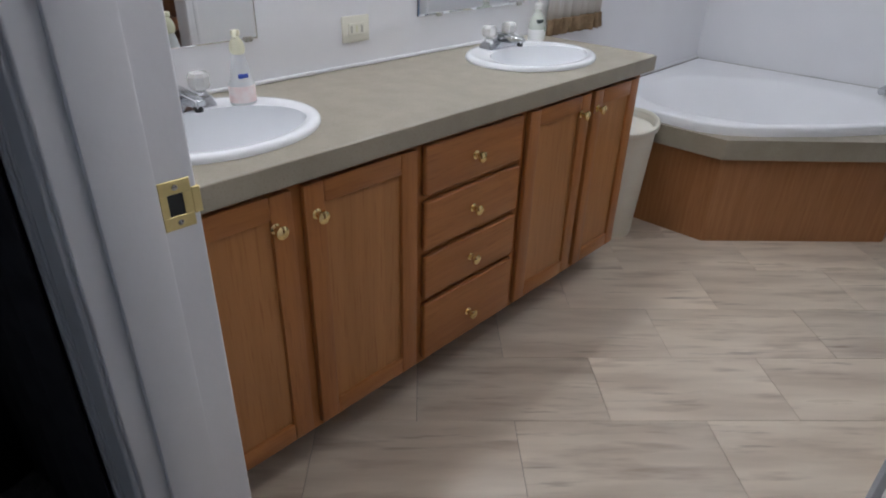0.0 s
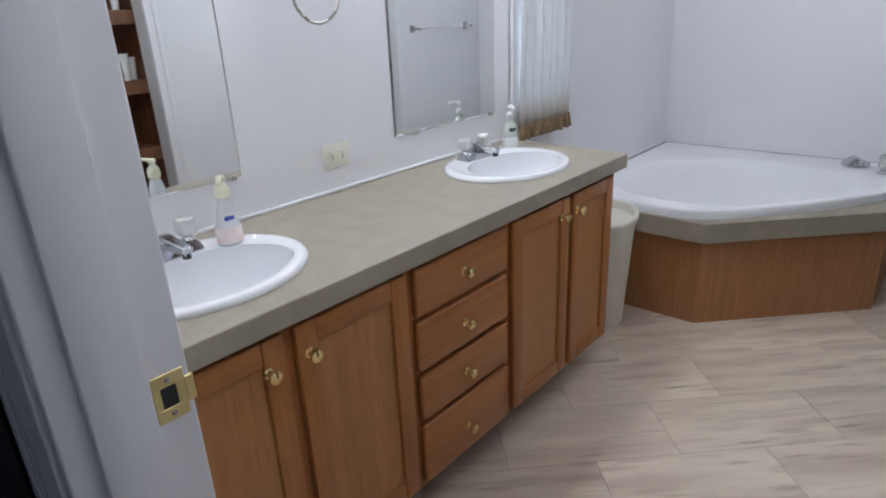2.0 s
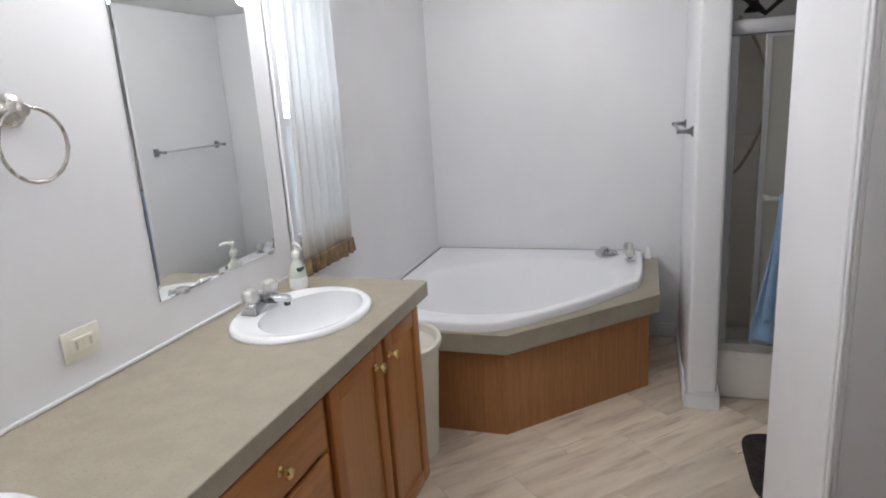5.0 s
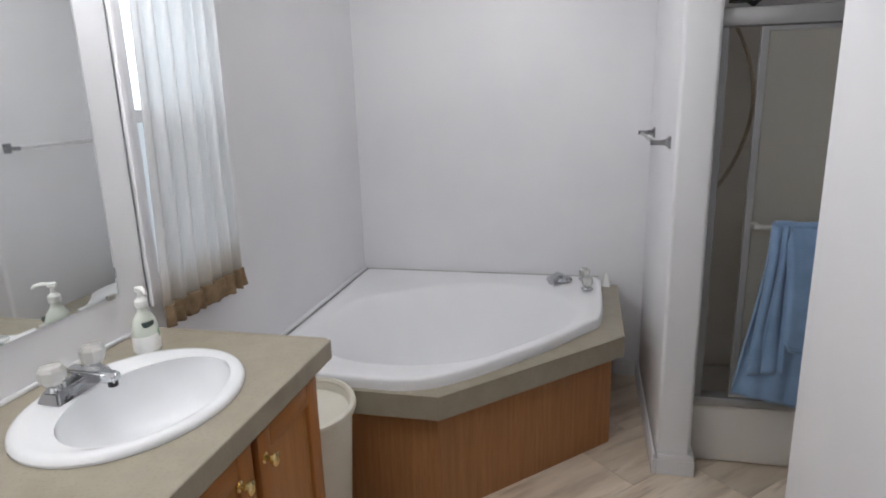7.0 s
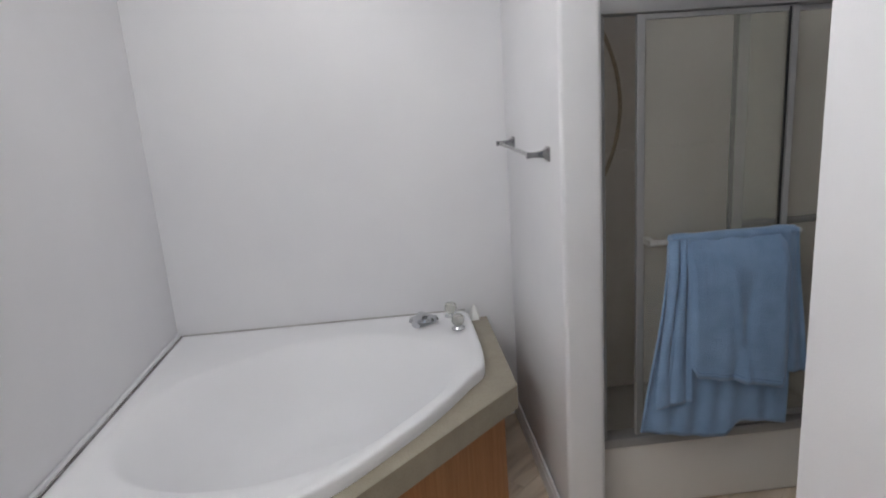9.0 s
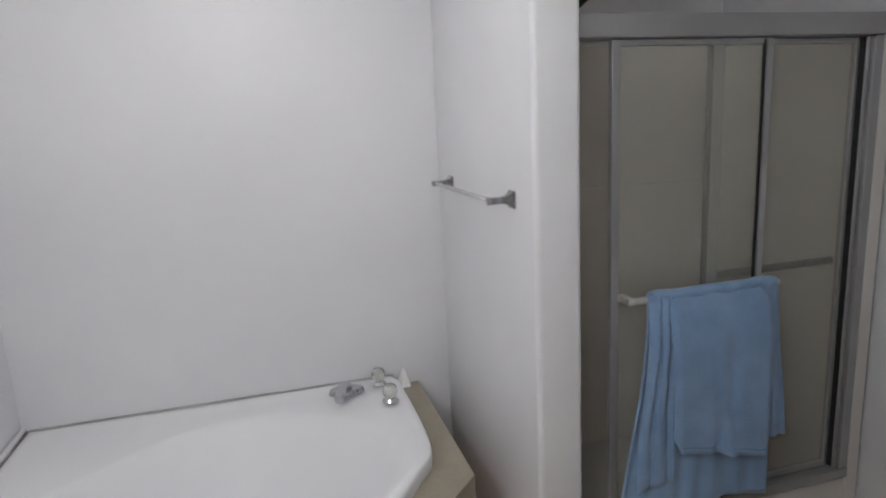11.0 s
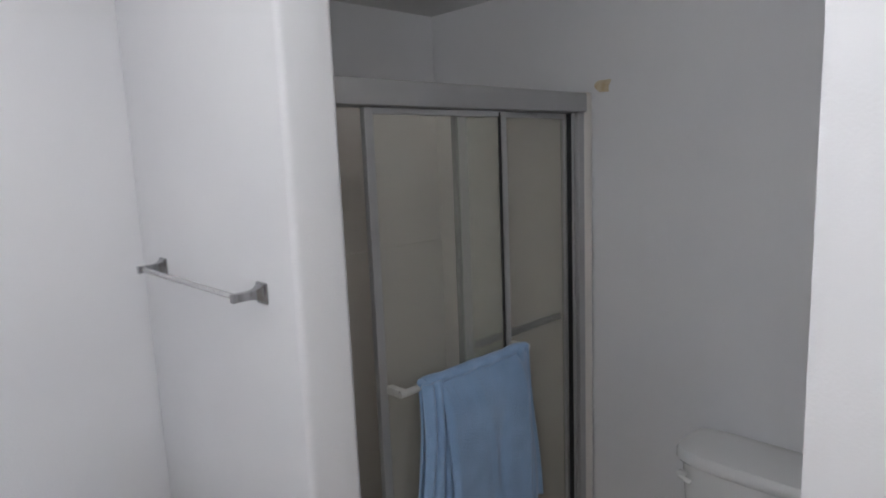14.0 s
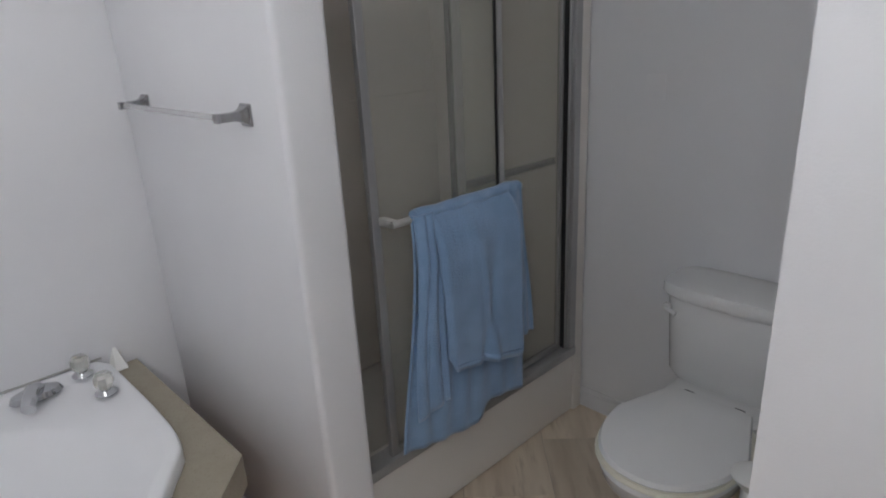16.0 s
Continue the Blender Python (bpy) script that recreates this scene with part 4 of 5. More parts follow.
def rim_line(n):
    """The bowed front edge of the tub, from the window wall to the wall behind."""
    ctrl = [Vector((XW + 0.020, 4.742)), Vector((-1.45, 4.738)), Vector((-1.16, 4.765)), Vector((-0.86, 5.055)), Vector((-0.655, 5.335)), Vector((-0.578, 5.50)), Vector((-0.575, YN - 0.012))]
    pts = []
    for i in range(len(ctrl) - 1):
        p0, p1, p2, p3 = ctrl[max(0, i - 1)], ctrl[i], ctrl[i + 1], ctrl[min(len(ctrl) - 1, i + 2)]
        for k in range(n):
            s = k / n
            pts.append(0.5 * ((2 * p1) + (p2 - p0) * s + (2 * p0 - 5 * p1 + 4 * p2 - p3) * s * s + (3 * p1 - p0 - 3 * p2 + p3) * s ** 3))
    pts.append(ctrl[-1])
    return [(p.x, p.y) for p in pts]


def tub():
    t = thing("corner_tub", (-1.25, 5.4, DECK), "white acrylic corner bathtub set in an oak platform", "bathtub")
    RIM = 0.529
    cx, cy = -1.235, 5.385
    outline = rim_line(14) + [(XW + 0.020, YN - 0.012)]
    outline = outline[:-1] + [(x, YN - 0.012) for x in np.linspace(-0.70, XW + 0.020, 16)] + [(XW + 0.020, y) for y in np.linspace(YN - 0.09, 4.83, 14)]
    N = 120
    poly = [Vector(p) for p in outline]

    def reach(a):
        d = Vector((math.cos(a), math.sin(a)))
        best = 9.0
        for k in range(len(poly)):
            p, q = poly[k - 1] - Vector((cx, cy)), poly[k] - Vector((cx, cy))
            e = q - p
            den = d.x * e.y - d.y * e.x
            if abs(den) < 1e-9:
                continue
            s = (p.x * e.y - p.y * e.x) / den
            u = (p.x * d.y - p.y * d.x) / den
            if s > 0 and -1e-6 <= u <= 1 + 1e-6:
                best = min(best, s)
        return best

    def bowl(a):
        """Basin outline: an oval along the diagonal with an armrest waist at the back."""
        b = a - radians(34)
        r = 1 / math.sqrt((math.cos(b) / 0.60) ** 2 + (math.sin(b) / 0.47) ** 2)
        waist = math.exp(-((math.atan2(math.sin(a - radians(128)), math.cos(a - radians(128)))) / 0.26) ** 2)
        return r * (1 - 0.11 * waist)

    bm = bmesh.new()
    rings = []
    angles = [2 * math.pi * k / N for k in range(N)]
    R = [reach(a) for a in angles]
    Bw = [min(bowl(a), reach(a) - 0.062) for a in angles]
    for _ in range(6):
        Bw = [(Bw[k - 2] + Bw[k - 1] + Bw[k] + Bw[(k + 1) % N] + Bw[(k + 2) % N]) / 5 for k in range(N)]
    soft = [0.5 + 0.5 * math.cos(a - radians(120)) for a in angles]      # gentle slope at the back, steep at the front

    def ring(f):
        rings.append([bm.verts.new(f(k)) for k in range(N)])

    def at(a, r, z):
        return (cx + r * math.cos(a), cy + r * math.sin(a), z)

    ring(lambda k: at(angles[k], R[k] - 0.004, DECK - 0.03))
    ring(lambda k: at(angles[k], R[k], DECK + 0.010))
    ring(lambda k: at(angles[k], R[k] - 0.001, RIM - 0.009))
    ring(lambda k: at(angles[k], R[k] - 0.004, RIM - 0.003))
    ring(lambda k: at(angles[k], R[k] - 0.010, RIM))
    ring(lambda k: at(angles[k], R[k] - 0.034, RIM + 0.001))
    ring(lambda k: at(angles[k], R[k] - 0.042, RIM - 0.002))
    for s in (0.3, 0.6):
        ring(lambda k, s=s: at(angles[k], (R[k] - 0.044) * (1 - s) + Bw[k] * s, RIM - 0.006 - 0.006 * s))
    for i in range(22):
        s = i / 21
        ring(lambda k, s=s: at(angles[k], Bw[k] * (1 - 0.52 * s - 0.06 * s * s), RIM - 0.013 - 0.34 * (s * s * (3 - 2 * s)) ** (0.66 + 0.30 * soft[k])))
    for s in (0.7, 0.35):
        ring(lambda k, s=s: at(angles[k], Bw[k] * 0.42 * s, RIM - 0.355))
    for a, b in zip(rings, rings[1:]):
        for k in range(N):
            bm.faces.new((a[k], a[(k + 1) % N], b[(k + 1) % N], b[k]))
    bm.faces.new(rings[-1])
    part("shell", bm, ACRYLIC, t, smooth=True)
    part("drain", lathe([(0.03, 0), (0.03, 0.004), (0.02, 0.006), (0, 0.006)], (cx + 0.16, cy + 0.11, RIM - 0.355), "z", 20), CHROME, t, "chrome drain", True)
    # dirty joint along the walls
    structure("trim", box((XW + 0.016, 4.745, RIM - 0.004), (XW + 0.021, YN - 0.008, RIM + 0.002)), CAULKDARK, "dirty caulk joint along the tub")
    structure("trim", box((XW + 0.024, YN - 0.0055, RIM - 0.004), (-0.585, YN - 0.001, RIM + 0.001)), CAULKPALE, "aged caulk joint behind the tub")
    structure("trim", box((XW + 0.0005, 4.72, DECK), (XW + 0.016, YN - 0.001, RIM + 0.014), 0.006, 3), WALL, "white tub flange on the wall")


tub_surround()
tub()


def tub_tap():
    z = 0.531
    t = thing("tub_faucet", (-0.72, 5.93, z), "chrome tub faucet with two milky acrylic handles on the tub rim", "faucet")
    bm = lathe([(0.052, 0), (0.056, 0.004), (0.050, 0.018), (0.030, 0.026), (0, 0.027)], (-0.775, 5.925, z), "z", 24, sx=1.15, sy=0.6)
    part("spout_base", bm, CHROME, t, smooth=True)
    pts = [(-0.770, 5.925, z + 0.018), (-0.785, 5.895, z + 0.034), (-0.800, 5.855, z + 0.034), (-0.812, 5.825, z + 0.022)]
    part("spout", tube(pts, lambda s: 0.021 - 0.004 * s, 14), CHROME, t, smooth=True)
    for x, y in ((-0.655, 5.955), (-0.640, 5.800)):
        part("flange", lathe([(0.027, 0), (0.028, 0.005), (0.020, 0.012), (0.013, 0.018), (0, 0.018)], (x, y, z), "z", 20), CHROME, t, smooth=True)
        part("handle", lathe([(0.014, 0.015), (0.022, 0.022), (0.026, 0.034), (0.024, 0.052), (0.018, 0.060), (0, 0.061)], (x, y, z), "z", 8), MILKY, t, "milky faceted acrylic handle")


tub_tap()


def wedge():
    t = thing("corner_wedge", (-0.545, 6.0, DECK), "small white plastic wedge at the tub corner", "tile piece")
    bm = bmesh.new()
    a = [bm.verts.new(p) for p in ((-0.575, 6.026, DECK + 0.002), (-0.522, 6.026, DECK + 0.002), (-0.53, 5.985, DECK + 0.002), (-0.565, 5.985, DECK + 0.002))]
    tip = [bm.verts.new(p) for p in ((-0.551, 6.028, DECK + 0.062), (-0.543, 6.028, DECK + 0.062))]
    bm.faces.new(a)
    bm.faces.new((a[0], a[3], tip[0]))
    bm.faces.new((a[1], tip[1], a[2]))
    bm.faces.new((a[3], a[2], tip[1], tip[0]))
    bm.faces.new((a[0], tip[0], tip[1], a[1]))
    part("body", bm, PUMPWHITE, t)


wedge()


def towel_bar():
    z = 1.256
    t = thing("towel_bar", (PX0, 5.58, z), "clear towel bar on chrome posts on the partition wall", "towel bar")
    ys = (5.310, 5.860)
    for y in ys:
        bm = box((PX0 - 0.007, y - 0.021, z - 0.023), (PX0, y + 0.021, z + 0.023), 0.003, 2)
        prof = [(0.006, 0.018, 0.020), (0.012, 0.014, 0.015), (0.020, 0.0095, 0.0105), (0.034, 0.0075, 0.0085), (0.060, 0.0075, 0.0085), (0.070, 0.0085, 0.0095)]
        rings = [[bm.verts.new((PX0 - d, y + a * h, z + b * k)) for a, b in ((-1, -1), (1, -1), (1, 1), (-1, 1))] for d, h, k in prof]
        for p, q in zip(rings, rings[1:]):
            for k in range(4):
                bm.faces.new((p[k], p[(k + 1) % 4], q[(k + 1) % 4], q[k]))
        bm.faces.new(rings[-1])
        bmesh.ops.recalc_face_normals(bm, faces=bm.faces[:])
        part("post", bm, DULLCHROME, t, "chrome wall post")
    part("rail", tube([(PX0 - 0.058, ys[0] + 0.01, z), (PX0 - 0.058, ys[1] - 0.01, z)], 0.0065, 14), BARCLEAR, t, "clear plastic rail", True)


towel_bar()


# ---- shower ----
SZ0, SZ1 = 0.25, 1.70


def shower_shell():
    t = thing("shower_stall", ((PX1 + XE) / 2, 5.65, 0), "beige fibreglass shower stall with pale threshold", "shower")
    g = 0.002
    y0, y1 = YSH + 0.03, YN - g
    part("threshold", box((PX1 + g, YSH + 0.012, 0.0), (XE - g, YSH + 0.115, SZ0), 0.016, 4), SILLWHITE, t, "pale shower threshold", True)
    part("pan", box((PX1 + g, YSH + 0.115, 0.0), (XE - g, y1, 0.09)), SILLWHITE, t)
    part("back_panel", box((PX1 + g, y1 - 0.02, 0.09), (XE - g, y1, SZ1 + 0.01), 0.003), FIBRE, t)
    part("side_panel", box((PX1 + g, YSH + 0.115, 0.09), (PX1 + 0.022, y1 - 0.02, SZ1 + 0.01), 0.003), FIBRE, t)
    part("side_panel", box((XE - 0.022, YSH + 0.115, 0.09), (XE - g, y1 - 0.02, SZ1 + 0.01), 0.003), FIBRE, t)
    part("flange", box((0.768, YSH + 0.004, 0.0), (XE - 0.012, YSH + 0.05, SZ1 + 0.005), 0.008, 3), SILLWHITE, t, "pale shower flange beside the wall", True)
    part("flange", box((PX1 + g, YSH + 0.02, SZ0), (PX1 + 0.03, YSH + 0.114, SZ1 + 0.005), 0.004, 2), SILLWHITE, t, "pale shower flange beside the partition", True)
    part("ledge", box((PX1 + 0.022, y1 - 0.032, 0.10), (XE - 0.022, y1 - 0.02, 1.178), 0.005, 3), FIBRE, t, smooth=True)


shower_shell()


def shower_door():
    t = thing("shower_door", (0.26, YSH, SZ0), "sliding shower door with obscure glass in aluminium frame", "shower door")
    xl, xr = PX1 + 0.006, 0.764
    part("header", box((xl, YSH - 0.012, 1.640), (xr, YSH + 0.060, SZ1), 0.006, 2), ALU, t, "aluminium header rail", True)
    part("bottom_track", box((xl, YSH - 0.004, SZ0), (xr, YSH + 0.060, SZ0 + 0.034), 0.004, 2), ALU, t, "aluminium bottom track", True)
    part("jamb", box((xl, YSH, SZ0 + 0.034), (xl + 0.034, YSH + 0.05, 1.640), 0.003), ALU, t)
    bm = box((xr - 0.032, YSH, SZ0 + 0.034), (xr, YSH + 0.05, 1.640), 0.003)
    box((xr - 0.048, YSH + 0.012, SZ0 + 0.034), (xr - 0.034, YSH + 0.05, 1.640), 0.002, 1, bm)
    part("jamb", bm, ALU, t)
    part("gasket", box((xr - 0.0525, YSH + 0.016, SZ0 + 0.04), (xr - 0.049, YSH + 0.046, 1.636)), BLACK, t, "black rubber gasket")

    def leaf(x0, x1, y, stile, right_w, name):
        g = part(name, box((x0, y - 0.003, SZ0 + 0.045), (x1, y + 0.003, 1.632)), GLASS, t, "grey-brown obscure glass panel")
        part("stile", box((x0 - 0.004, y - 0.009, SZ0 + 0.036), (x0 + stile, y + 0.009, 1.638), 0.002), ALU, g)
        part("stile", box((x1 - right_w, y - 0.009, SZ0 + 0.036), (x1 + 0.002, y + 0.009, 1.638), 0.002), ALU, g)
        part("bottom_rail", box((x0 + stile, y - 0.008, SZ0 + 0.036), (x1 - right_w, y + 0.008, SZ0 + 0.056), 0.002), ALU, g)
        part("top_rail", box((x0 + stile, y - 0.008, 1.622), (x1 - right_w, y + 0.008, 1.638), 0.002), ALU, g)

    leaf(-0.100, 0.385, YSH + 0.014, 0.020, 0.018, "sliding_panel")
    leaf(0.222, 0.710, YSH + 0.040, 0.032, 0.010, "sliding_panel")
    part("gasket", box((0.355, YSH + 0.004, SZ0 + 0.04), (0.361, YSH + 0.010, 1.634)), BLACK, t, "black rubber gasket")
    zb = 0.966
    bm = tube([(-0.085, YSH - 0.045, zb), (0.40, YSH - 0.045, zb)], 0.009, 12)
    for x in (-0.075, 0.385):
        box((x - 0.010, YSH - 0.048, zb - 0.010), (x + 0.010, YSH + 0.006, zb + 0.010), 0.003, 2, bm)
    part("towel_rail", bm, CLEARRAIL, t, "pale metal towel rail on the outer panel", True)
    part("inner_rail", tube([(0.25, YSH + 0.056, 0.978), (0.69, YSH + 0.056, 0.978)], 0.012, 12), RAILDARK, t, "dull metal rail inside the shower", True)
    part("gasket", box((0.208, YSH + 0.030, SZ0 + 0.04), (0.217, YSH + 0.046, 1.634)), BLACK, t, "black rubber gasket")


shower_door()


def bath_towel():
    """A towel folded over the rail: a long layer behind, a shorter one in front."""
    t = thing("bath_towel", (0.18, YSH - 0.045, 0.97), "pale blue terry towel draped over the shower door rail", "towel")
    top, yb = 0.981, YSH - 0.045

    def back(u, v):
        x = -0.028 + 0.408 * u - 0.088 * (1 - u) ** 1.6 * v ** 1.4 + 0.004 * math.sin(7 * v + 9 * u) * v
        step = 1 / (1 + math.exp(-(u - 0.60) * 42))
        zb = 0.338 - 0.050 * min(1, u / 0.58) + step * (0.062 - 0.030 * max(0, u - 0.6) / 0.4)
        pleat = math.sin(u * 2 * math.pi * 6.2 + 0.5 * v + 1.2 * noise.noise(Vector((u * 5, v, 2.0))))
        fold = 0.015 * pleat * (0.55 + 0.45 * min(1, 2.2 * v)) * (1.0 - 0.75 * u) * (1 - 0.65 * v * v) + 0.010 * noise.noise(Vector((u * 7, v * 1.3, 4.1))) * v
        return Vector((x, yb - 0.006 - 0.010 * math.sin(min(1, v * 5) * math.pi / 2) + fold, top - 0.004 - (top - zb) * v))

    def front(u, v):
        a = 2 * u - 1
        x = 0.176 + 0.163 * math.copysign(abs(a), a) + 0.014 * v + 0.012 * v * (1 - u) * math.sin(3.0 * v)
        zb = 0.536 - 0.075 * u + 0.042 * max(0, abs(a) - 0.86) / 0.14
        crease = -0.016 * math.exp(-((u - 0.40 - 0.18 * v) / 0.05) ** 2) + 0.014 * math.exp(-((u - 0.72 + 0.25 * v) / 0.06) ** 2)
        fold = 0.012 * noise.noise(Vector((u * 4.2 + 0.5 * v, v * 1.2, 7.7))) * (0.3 + 0.7 * v) + 0.002 * noise.noise(Vector((u * 19, v * 0.7, 2.2))) * (1 - v) + crease * v
        arch = 0.050 * math.sin(min(1, v * 4) * math.pi / 2)
        edge = 0.010 * max(0, 1 - u / 0.05) + 0.012 * max(0, (u - 0.94) / 0.06)
        return Vector((x, yb - 0.006 - arch + fold + edge, top + 0.001 - (top - zb) * v + 0.002 * math.sin(u * 9) * (1 - v)))

    def side(u, v):
        x = 0.318 + 0.070 * u + v * (0.044 + 0.016 * u)
        ridge = math.sin(u * math.pi * 1.6 + 0.6 * v)
        return Vector((x, yb - 0.016 - 0.014 * ridge * (0.5 + 0.5 * v) + 0.004 * math.sin(v * 6), top - 0.001 - (0.470 + 0.020 * u) * v))

    def strip(u, v):
        x = -0.030 + 0.062 * u + v * (0.016 * u - 0.034 * (1 - u)) + 0.004 * math.sin(5 * v + 4 * u)
        ridge = abs(math.sin(u * 2.2 * math.pi + 0.6 * v)) ** 0.7
        return Vector((x, yb - 0.018 - 0.030 * ridge * (0.45 + 0.55 * min(1, v * 4)) * (1 - 0.6 * v) - 0.004 * math.sin(7 * v), top - 0.002 - (0.560 - 0.02 * u) * v))

    for name, f, nu, nv in (("back_layer", back, 80, 40), ("front_layer", front, 70, 36), ("side_fold", side, 16, 30), ("front_fold", strip, 36, 32)):
        ob = part(name, sheet(nu, nv, f), TOWEL, t, smooth=True)
        thicken(ob, 0.007)

    def selvedge(u, v):
        p = front(0.03 + 0.94 * u, 0.955 + 0.03 * v)
        return p + Vector((0, -0.0045, 0))

    thicken(part("hem_band", sheet(60, 3, selvedge), TOWEL, t, "woven hem band", True), 0.003)
    part("crest", tube([(-0.022 + 0.395 * k, yb - 0.008 + 0.002 * math.sin(k * 30), top - 0.006 + 0.0012 * math.sin(k * 17)) for k in np.linspace(0, 1, 30)],
                       lambda k: 0.016 + 0.001 * math.sin(k * 23), 12), TOWEL, t, smooth=True)


bath_towel()


def hand_shower():
    t = thing("hand_shower", (PX1 + 0.022, 5.62, 1.75), "black hand shower with a hose in the shower stall", "shower head")
    x0 = PX1 + 0.022
    part("arm", tube([(PX1 + 0.001, 5.62, 1.83), (x0 + 0.05, 5.62, 1.83), (x0 + 0.09, 5.62, 1.80)], 0.010, 12), BLACK, t, smooth=True)
    part("head", lathe([(0.012, 0.05), (0.022, 0.03), (0.042, 0.008), (0.044, 0), (0, -0.002)], (x0 + 0.115, 5.62, 1.755), "z", 20), BLACK, t, smooth=True)
    part("bracket", tube([(x0 + 0.09, 5.62, 1.80), (x0 + 0.16, 5.62, 1.745), (x0 + 0.225, 5.62, 1.80), (x0 + 0.24, 5.62, 1.86)], 0.012, 12), BLACK, t, smooth=True)
    pts = []
    for k in range(40):
        s = k / 39
        pts.append((x0 + 0.05 + 0.135 * math.sin(s * math.pi) ** 0.8, 5.61 - 0.01 * s, 1.74 - 0.72 * s))
    part("hose", tube(pts, 0.007, 10), HOSE, t, "tan coiled hose", True)


hand_shower()


def stain():
    t = thing("wall_stain", (XE, 5.26, 1.72), "tan water stain on the wall above the shower flange", "stain")
    bm = bmesh.new()
    c = [bm.verts.new((XE - 0.0015, 5.245 + 0.026 * math.cos(a) * (1 + 0.35 * math.sin(3 * a + 1)), 1.722 + 0.026 * math.sin(a) * (1 + 0.3 * math.cos(2 * a)))) for a in [2 * math.pi * k / 24 for k in range(24)]]
    f = bm.faces.new(c)
    ext = bmesh.ops.extrude_face_region(bm, geom=[f])
    for v in ext["geom"]:
        if isinstance(v, bmesh.types.BMVert):
            v.co.x += 0.0012
    part("patch", bm, STAIN, t)


stain()


def cover_plate():
    t = thing("cover_plate", (XE, 5.055, 1.207), "blank cover plate painted over on the white wall", "wall plate")
    part("plate", box((XE - 0.003, 5.024, 1.172), (XE, 5.086, 1.244), 0.002, 2), WALL, t, smooth=True)


cover_plate()


# ---- toilet ----
def oval(cx, cy, ax_front, ax_back, ay, n=44, square=2.2):
    pts = []
    for k in range(n):
        a = 2 * math.pi * k / n
        c, s = math.cos(a), math.sin(a)
        e = 2 / square
        rx = ax_front if c < 0 else ax_back
        pts.append((cx + rx * math.copysign(abs(c) ** e, c), cy + ay * math.copysign(abs(s) ** e, s)))
    return pts


def loft(levels, n=44):
    bm = bmesh.new()
    rings = [[bm.verts.new((x, y, z)) for x, y in pts] for pts, z in levels]
    for a, b in zip(rings, rings[1:]):
        for k in range(n):
            bm.faces.new((a[k], a[(k + 1) % n], b[(k + 1) % n], b[k]))
    bm.faces.new(rings[0][::-1])
    bm.faces.new(rings[-1])
    return bm


def toilet():
    cy = 4.690
    t = thing("toilet", (0.48, cy, 0), "white china toilet with the lid closed", "toilet")
    bowl = [(oval(0.42, cy, 0.17, 0.20, 0.105), 0.0), (oval(0.42, cy, 0.165, 0.20, 0.10), 0.05), (oval(0.42, cy, 0.16, 0.20, 0.095), 0.14), (oval(0.40, cy, 0.20, 0.20, 0.125), 0.25),
            (oval(0.37, cy, 0.235, 0.23, 0.165), 0.33), (oval(0.365, cy, 0.240, 0.235, 0.172), 0.365), (oval(0.365, cy, 0.232, 0.23, 0.165), 0.378)]
    part("bowl", loft(bowl), TOILETWHITE, t, smooth=True)
    seat = [(oval(0.362, cy, 0.236, 0.19, 0.172, square=2.3), 0.379), (oval(0.362, cy, 0.242, 0.19, 0.178, square=2.3), 0.387), (oval(0.362, cy, 0.238, 0.19, 0.174, square=2.3), 0.395)]
    part("seat", loft(seat), CREAM, t, "yellowed seat edge", True)

    def lid_line(k):
        """Round in front, straight sides drawn in to a square back."""
        pts = []
        for x, y in oval(0.362, cy, 0.236 * k, 0.190 * k, 0.176 * k, square=2.15):
            if x > 0.362:                 # behind the widest line: a trapezoid
                a = math.atan2(y - cy, x - 0.362)
                side = math.copysign(1, a)
                d = min(0.190 * k / max(1e-6, math.cos(a)), 0.176 * k / (abs(math.sin(a)) + 0.34 * math.cos(a)))
                x, y = 0.362 + d * math.cos(a), cy + side * d * abs(math.sin(a))
            pts.append((x, y))
        return pts

    lid = [(lid_line(0.98), 0.396), (lid_line(1.0), 0.402), (lid_line(0.97), 0.412), (lid_line(0.70), 0.416)]
    part("lid", loft(lid), TOILETWHITE, t, smooth=True)
    for s in (-1, 1):
        # black here stands for the shaded gaps between lid and tank
        part("hinge", box((0.556, cy + s * 0.07 - 0.016, 0.380), (0.576, cy + s * 0.07 + 0.016, 0.398), 0.005, 2), BLACK, t, "seat hinge coloured black for the dark gap behind the lid")
    shelf = [(oval(0.66, cy, 0.13, 0.155, 0.13, square=4), 0.28), (oval(0.66, cy, 0.13, 0.155, 0.15, square=4), 0.37)]
    part("shelf", loft(shelf), TOILETWHITE, t, smooth=True)
    tank = [(oval(0.725, cy, 0.075, 0.080, 0.165, square=5), 0.371), (oval(0.725, cy, 0.088, 0.090, 0.185, square=5), 0.40), (oval(0.725, cy, 0.098, 0.096, 0.204, square=4), 0.640)]
    part("tank", loft(tank), TOILETWHITE, t, smooth=True)
    lid2 = [(oval(0.722, cy, 0.106, 0.100, 0.212, square=4), 0.641), (oval(0.722, cy, 0.112, 0.102, 0.218, square=4), 0.649), (oval(0.722, cy, 0.112, 0.102, 0.218, square=4), 0.668),
            (oval(0.722, cy, 0.104, 0.098, 0.210, square=5), 0.680), (oval(0.722, cy, 0.07, 0.07, 0.15, square=4), 0.686)]
    part("tank_lid", loft(lid2), TOILETWHITE, t, smooth=True)
    bm = lathe([(0.014, 0), (0.014, 0.012), (0, 0.014)], (0.612, cy + 0.178, 0.612), "x", 14)
    for v in bm.verts:
        v.co.x = 1.236 - v.co.x
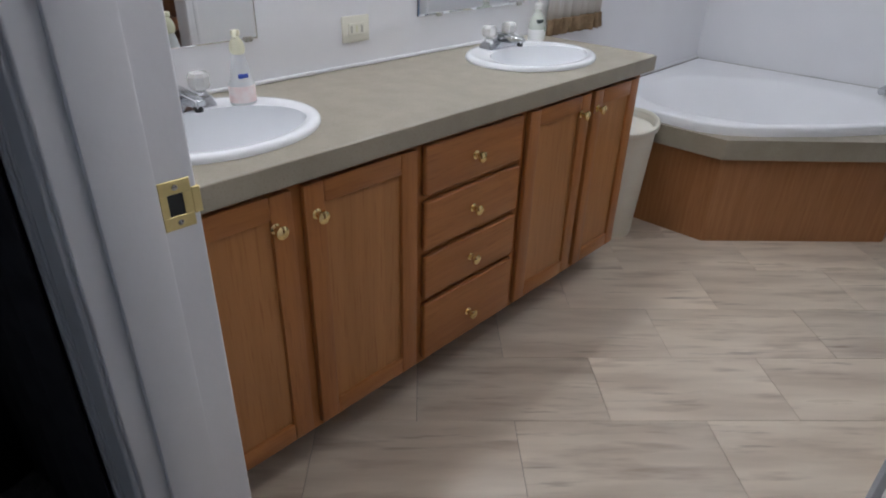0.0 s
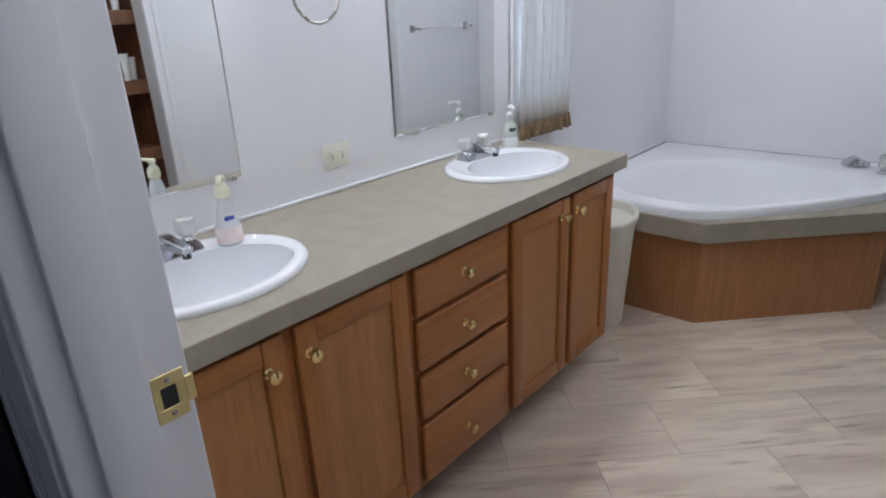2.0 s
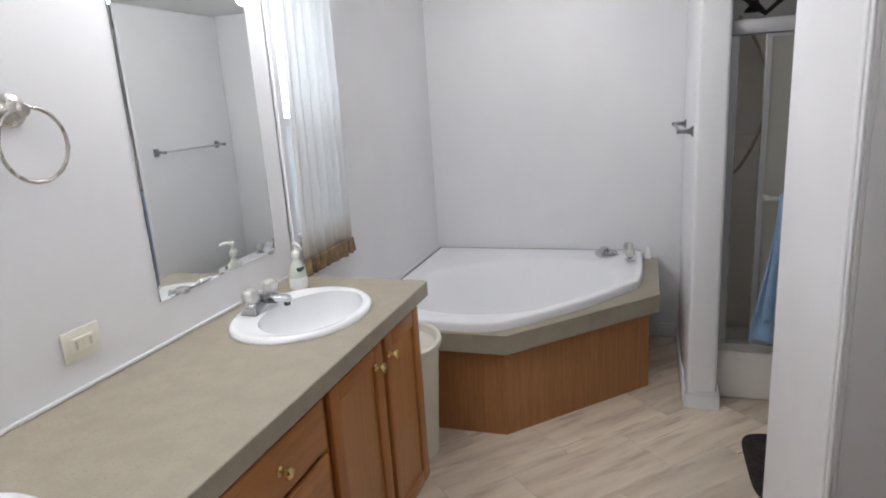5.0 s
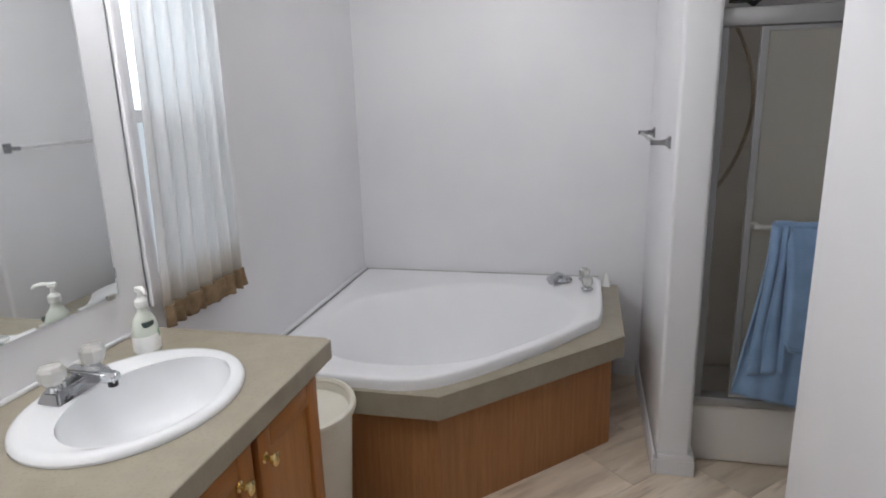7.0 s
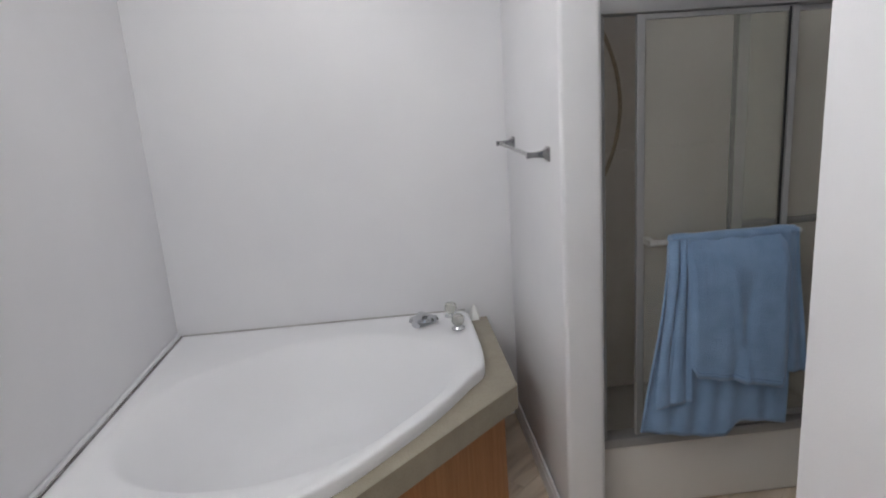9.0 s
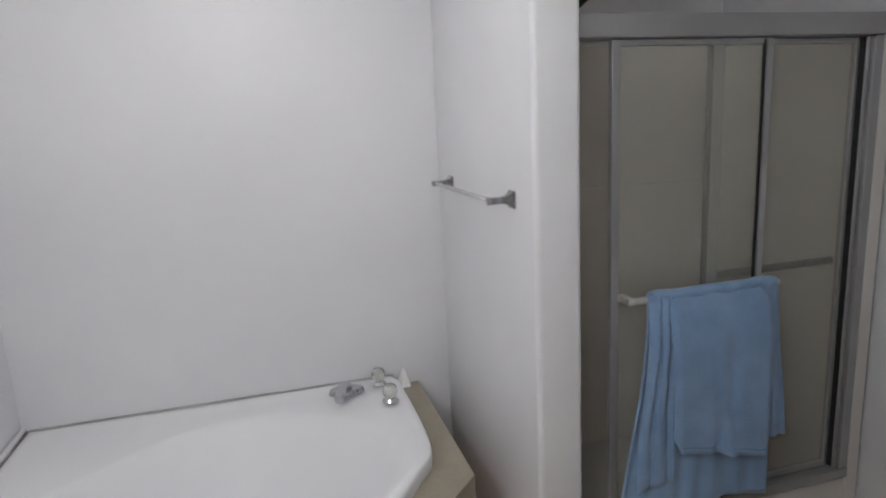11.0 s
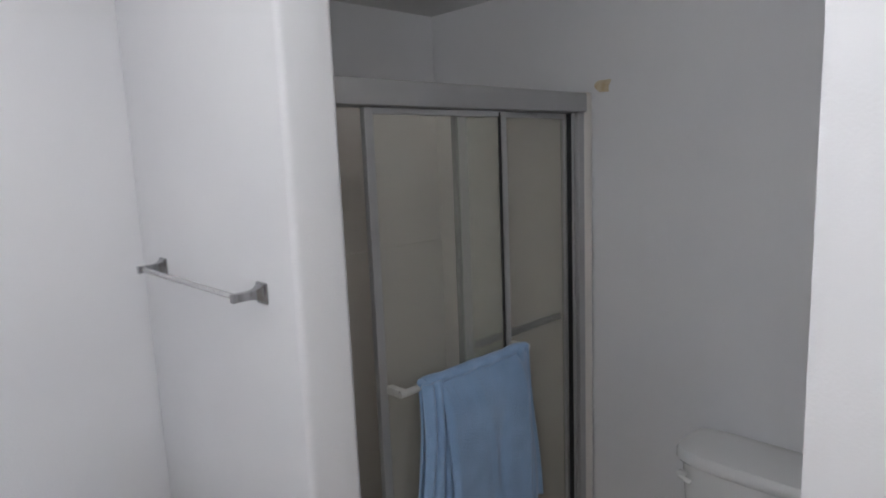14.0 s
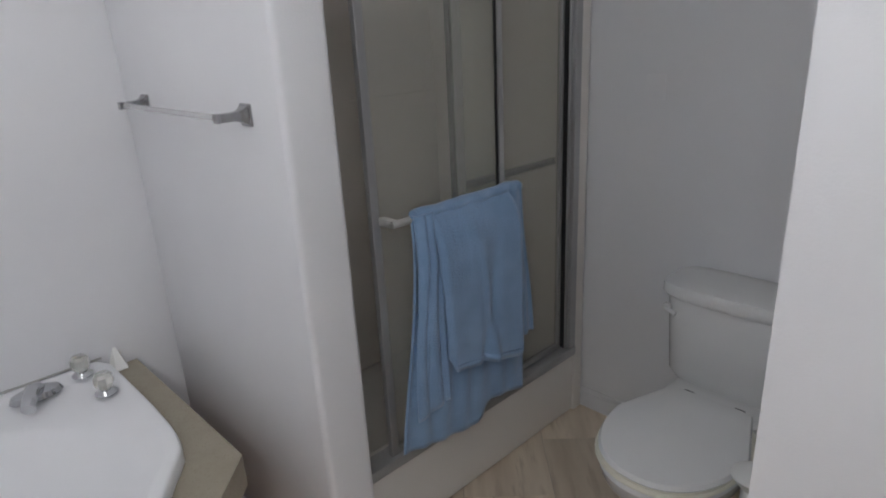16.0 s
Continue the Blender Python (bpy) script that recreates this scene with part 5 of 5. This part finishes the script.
    tube([(0.610, cy + 0.178, 0.612), (0.606, cy + 0.162, 0.608), (0.606, cy + 0.145, 0.602)], 0.007, 10, bm=bm)
    part("flush_lever", bm, TOILETWHITE, t, "white flush lever", True)


toilet()


def brush():
    x, y = 0.250, 4.470
    t = thing("toilet_brush", (x, y, 0), "white round toilet brush holder beside the toilet", "toilet brush")
    part("holder", lathe([(0.048, 0), (0.050, 0.01), (0.040, 0.10), (0.026, 0.30), (0.022, 0.43), (0, 0.43)], (x, y, 0), "z", 24), PUMPWHITE, t, smooth=True)
    part("cover", lathe([(0.022, 0.425), (0.043, 0.452), (0.047, 0.460), (0.042, 0.466), (0.015, 0.472), (0, 0.472)], (x, y, 0), "z", 24), PUMPWHITE, t, smooth=True)


brush()


def rug():
    t = thing("bath_rug", (0.08, 4.73, 0), "dark brown bath rug on the floor before the toilet", "rug")
    out = oval(0.02, 4.725, 0.19, 0.20, 0.245, 60, 5)
    lv = [(out, 0.001), (oval(0.02, 4.725, 0.195, 0.205, 0.25, 60, 5), 0.008), (oval(0.02, 4.725, 0.18, 0.19, 0.235, 60, 5), 0.017)]
    part("rug_body", loft(lv, 60), RUGMAT, t, smooth=True)


rug()


# ---- linen closet ----
def closet_shelf(z):
    t = thing("closet_shelf", (0.1, (CY0 + CY1) / 2, z), "brown wooden shelf in the linen closet", "shelf", "closet shelves")
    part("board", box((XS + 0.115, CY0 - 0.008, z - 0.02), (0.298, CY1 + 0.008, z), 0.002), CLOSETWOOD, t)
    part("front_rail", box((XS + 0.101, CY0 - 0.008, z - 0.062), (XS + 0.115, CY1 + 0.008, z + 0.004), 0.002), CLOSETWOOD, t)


for z in (0.42, 0.76, 1.10, 1.43, 1.76):
    closet_shelf(z)


def cream_tube(x, y, z, h):
    t = thing("cream_tube", (x, y, z), "white plastic cream tube standing on a closet shelf", "tube", "closet tubes")
    part("cap", lathe([(0.016, 0), (0.017, 0.002), (0.016, 0.028), (0, 0.028)], (x, y, z), "z", 18), PUMPWHITE, t, smooth=True)
    lv = [(oval(x, y, 0.018, 0.018, 0.018, 24, 2), z + 0.028), (oval(x, y, 0.014, 0.014, 0.022, 24, 2), z + 0.6 * h), (oval(x, y, 0.003, 0.003, 0.027, 24, 2), z + h)]
    part("body", loft(lv, 24), PUMPWHITE, t, smooth=True)


cream_tube(0.0, 3.585, 1.101, 0.13)
cream_tube(0.03, 3.630, 1.101, 0.11)
cream_tube(0.02, 3.50, 1.101, 0.12)
cream_tube(0.0, 3.60, 1.431, 0.14)


# Stand-in black sheet for an unidentified dark area; second leg hides the bedroom wall
def dark_filler():
    t = thing("dark_sheet", (-1.4, YD0 - 0.05, 0), "black wavy sheet standing in for the dark area beside the door", "curtain")

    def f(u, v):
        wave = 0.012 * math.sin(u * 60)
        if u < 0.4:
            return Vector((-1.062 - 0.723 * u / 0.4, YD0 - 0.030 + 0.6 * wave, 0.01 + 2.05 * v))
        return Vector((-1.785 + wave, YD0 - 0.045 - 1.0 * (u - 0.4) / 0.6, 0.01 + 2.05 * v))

    thicken(part("cloth", sheet(120, 4, f), DARKSHEET, t, smooth=True), 0.004)


dark_filler()

lay_floor()
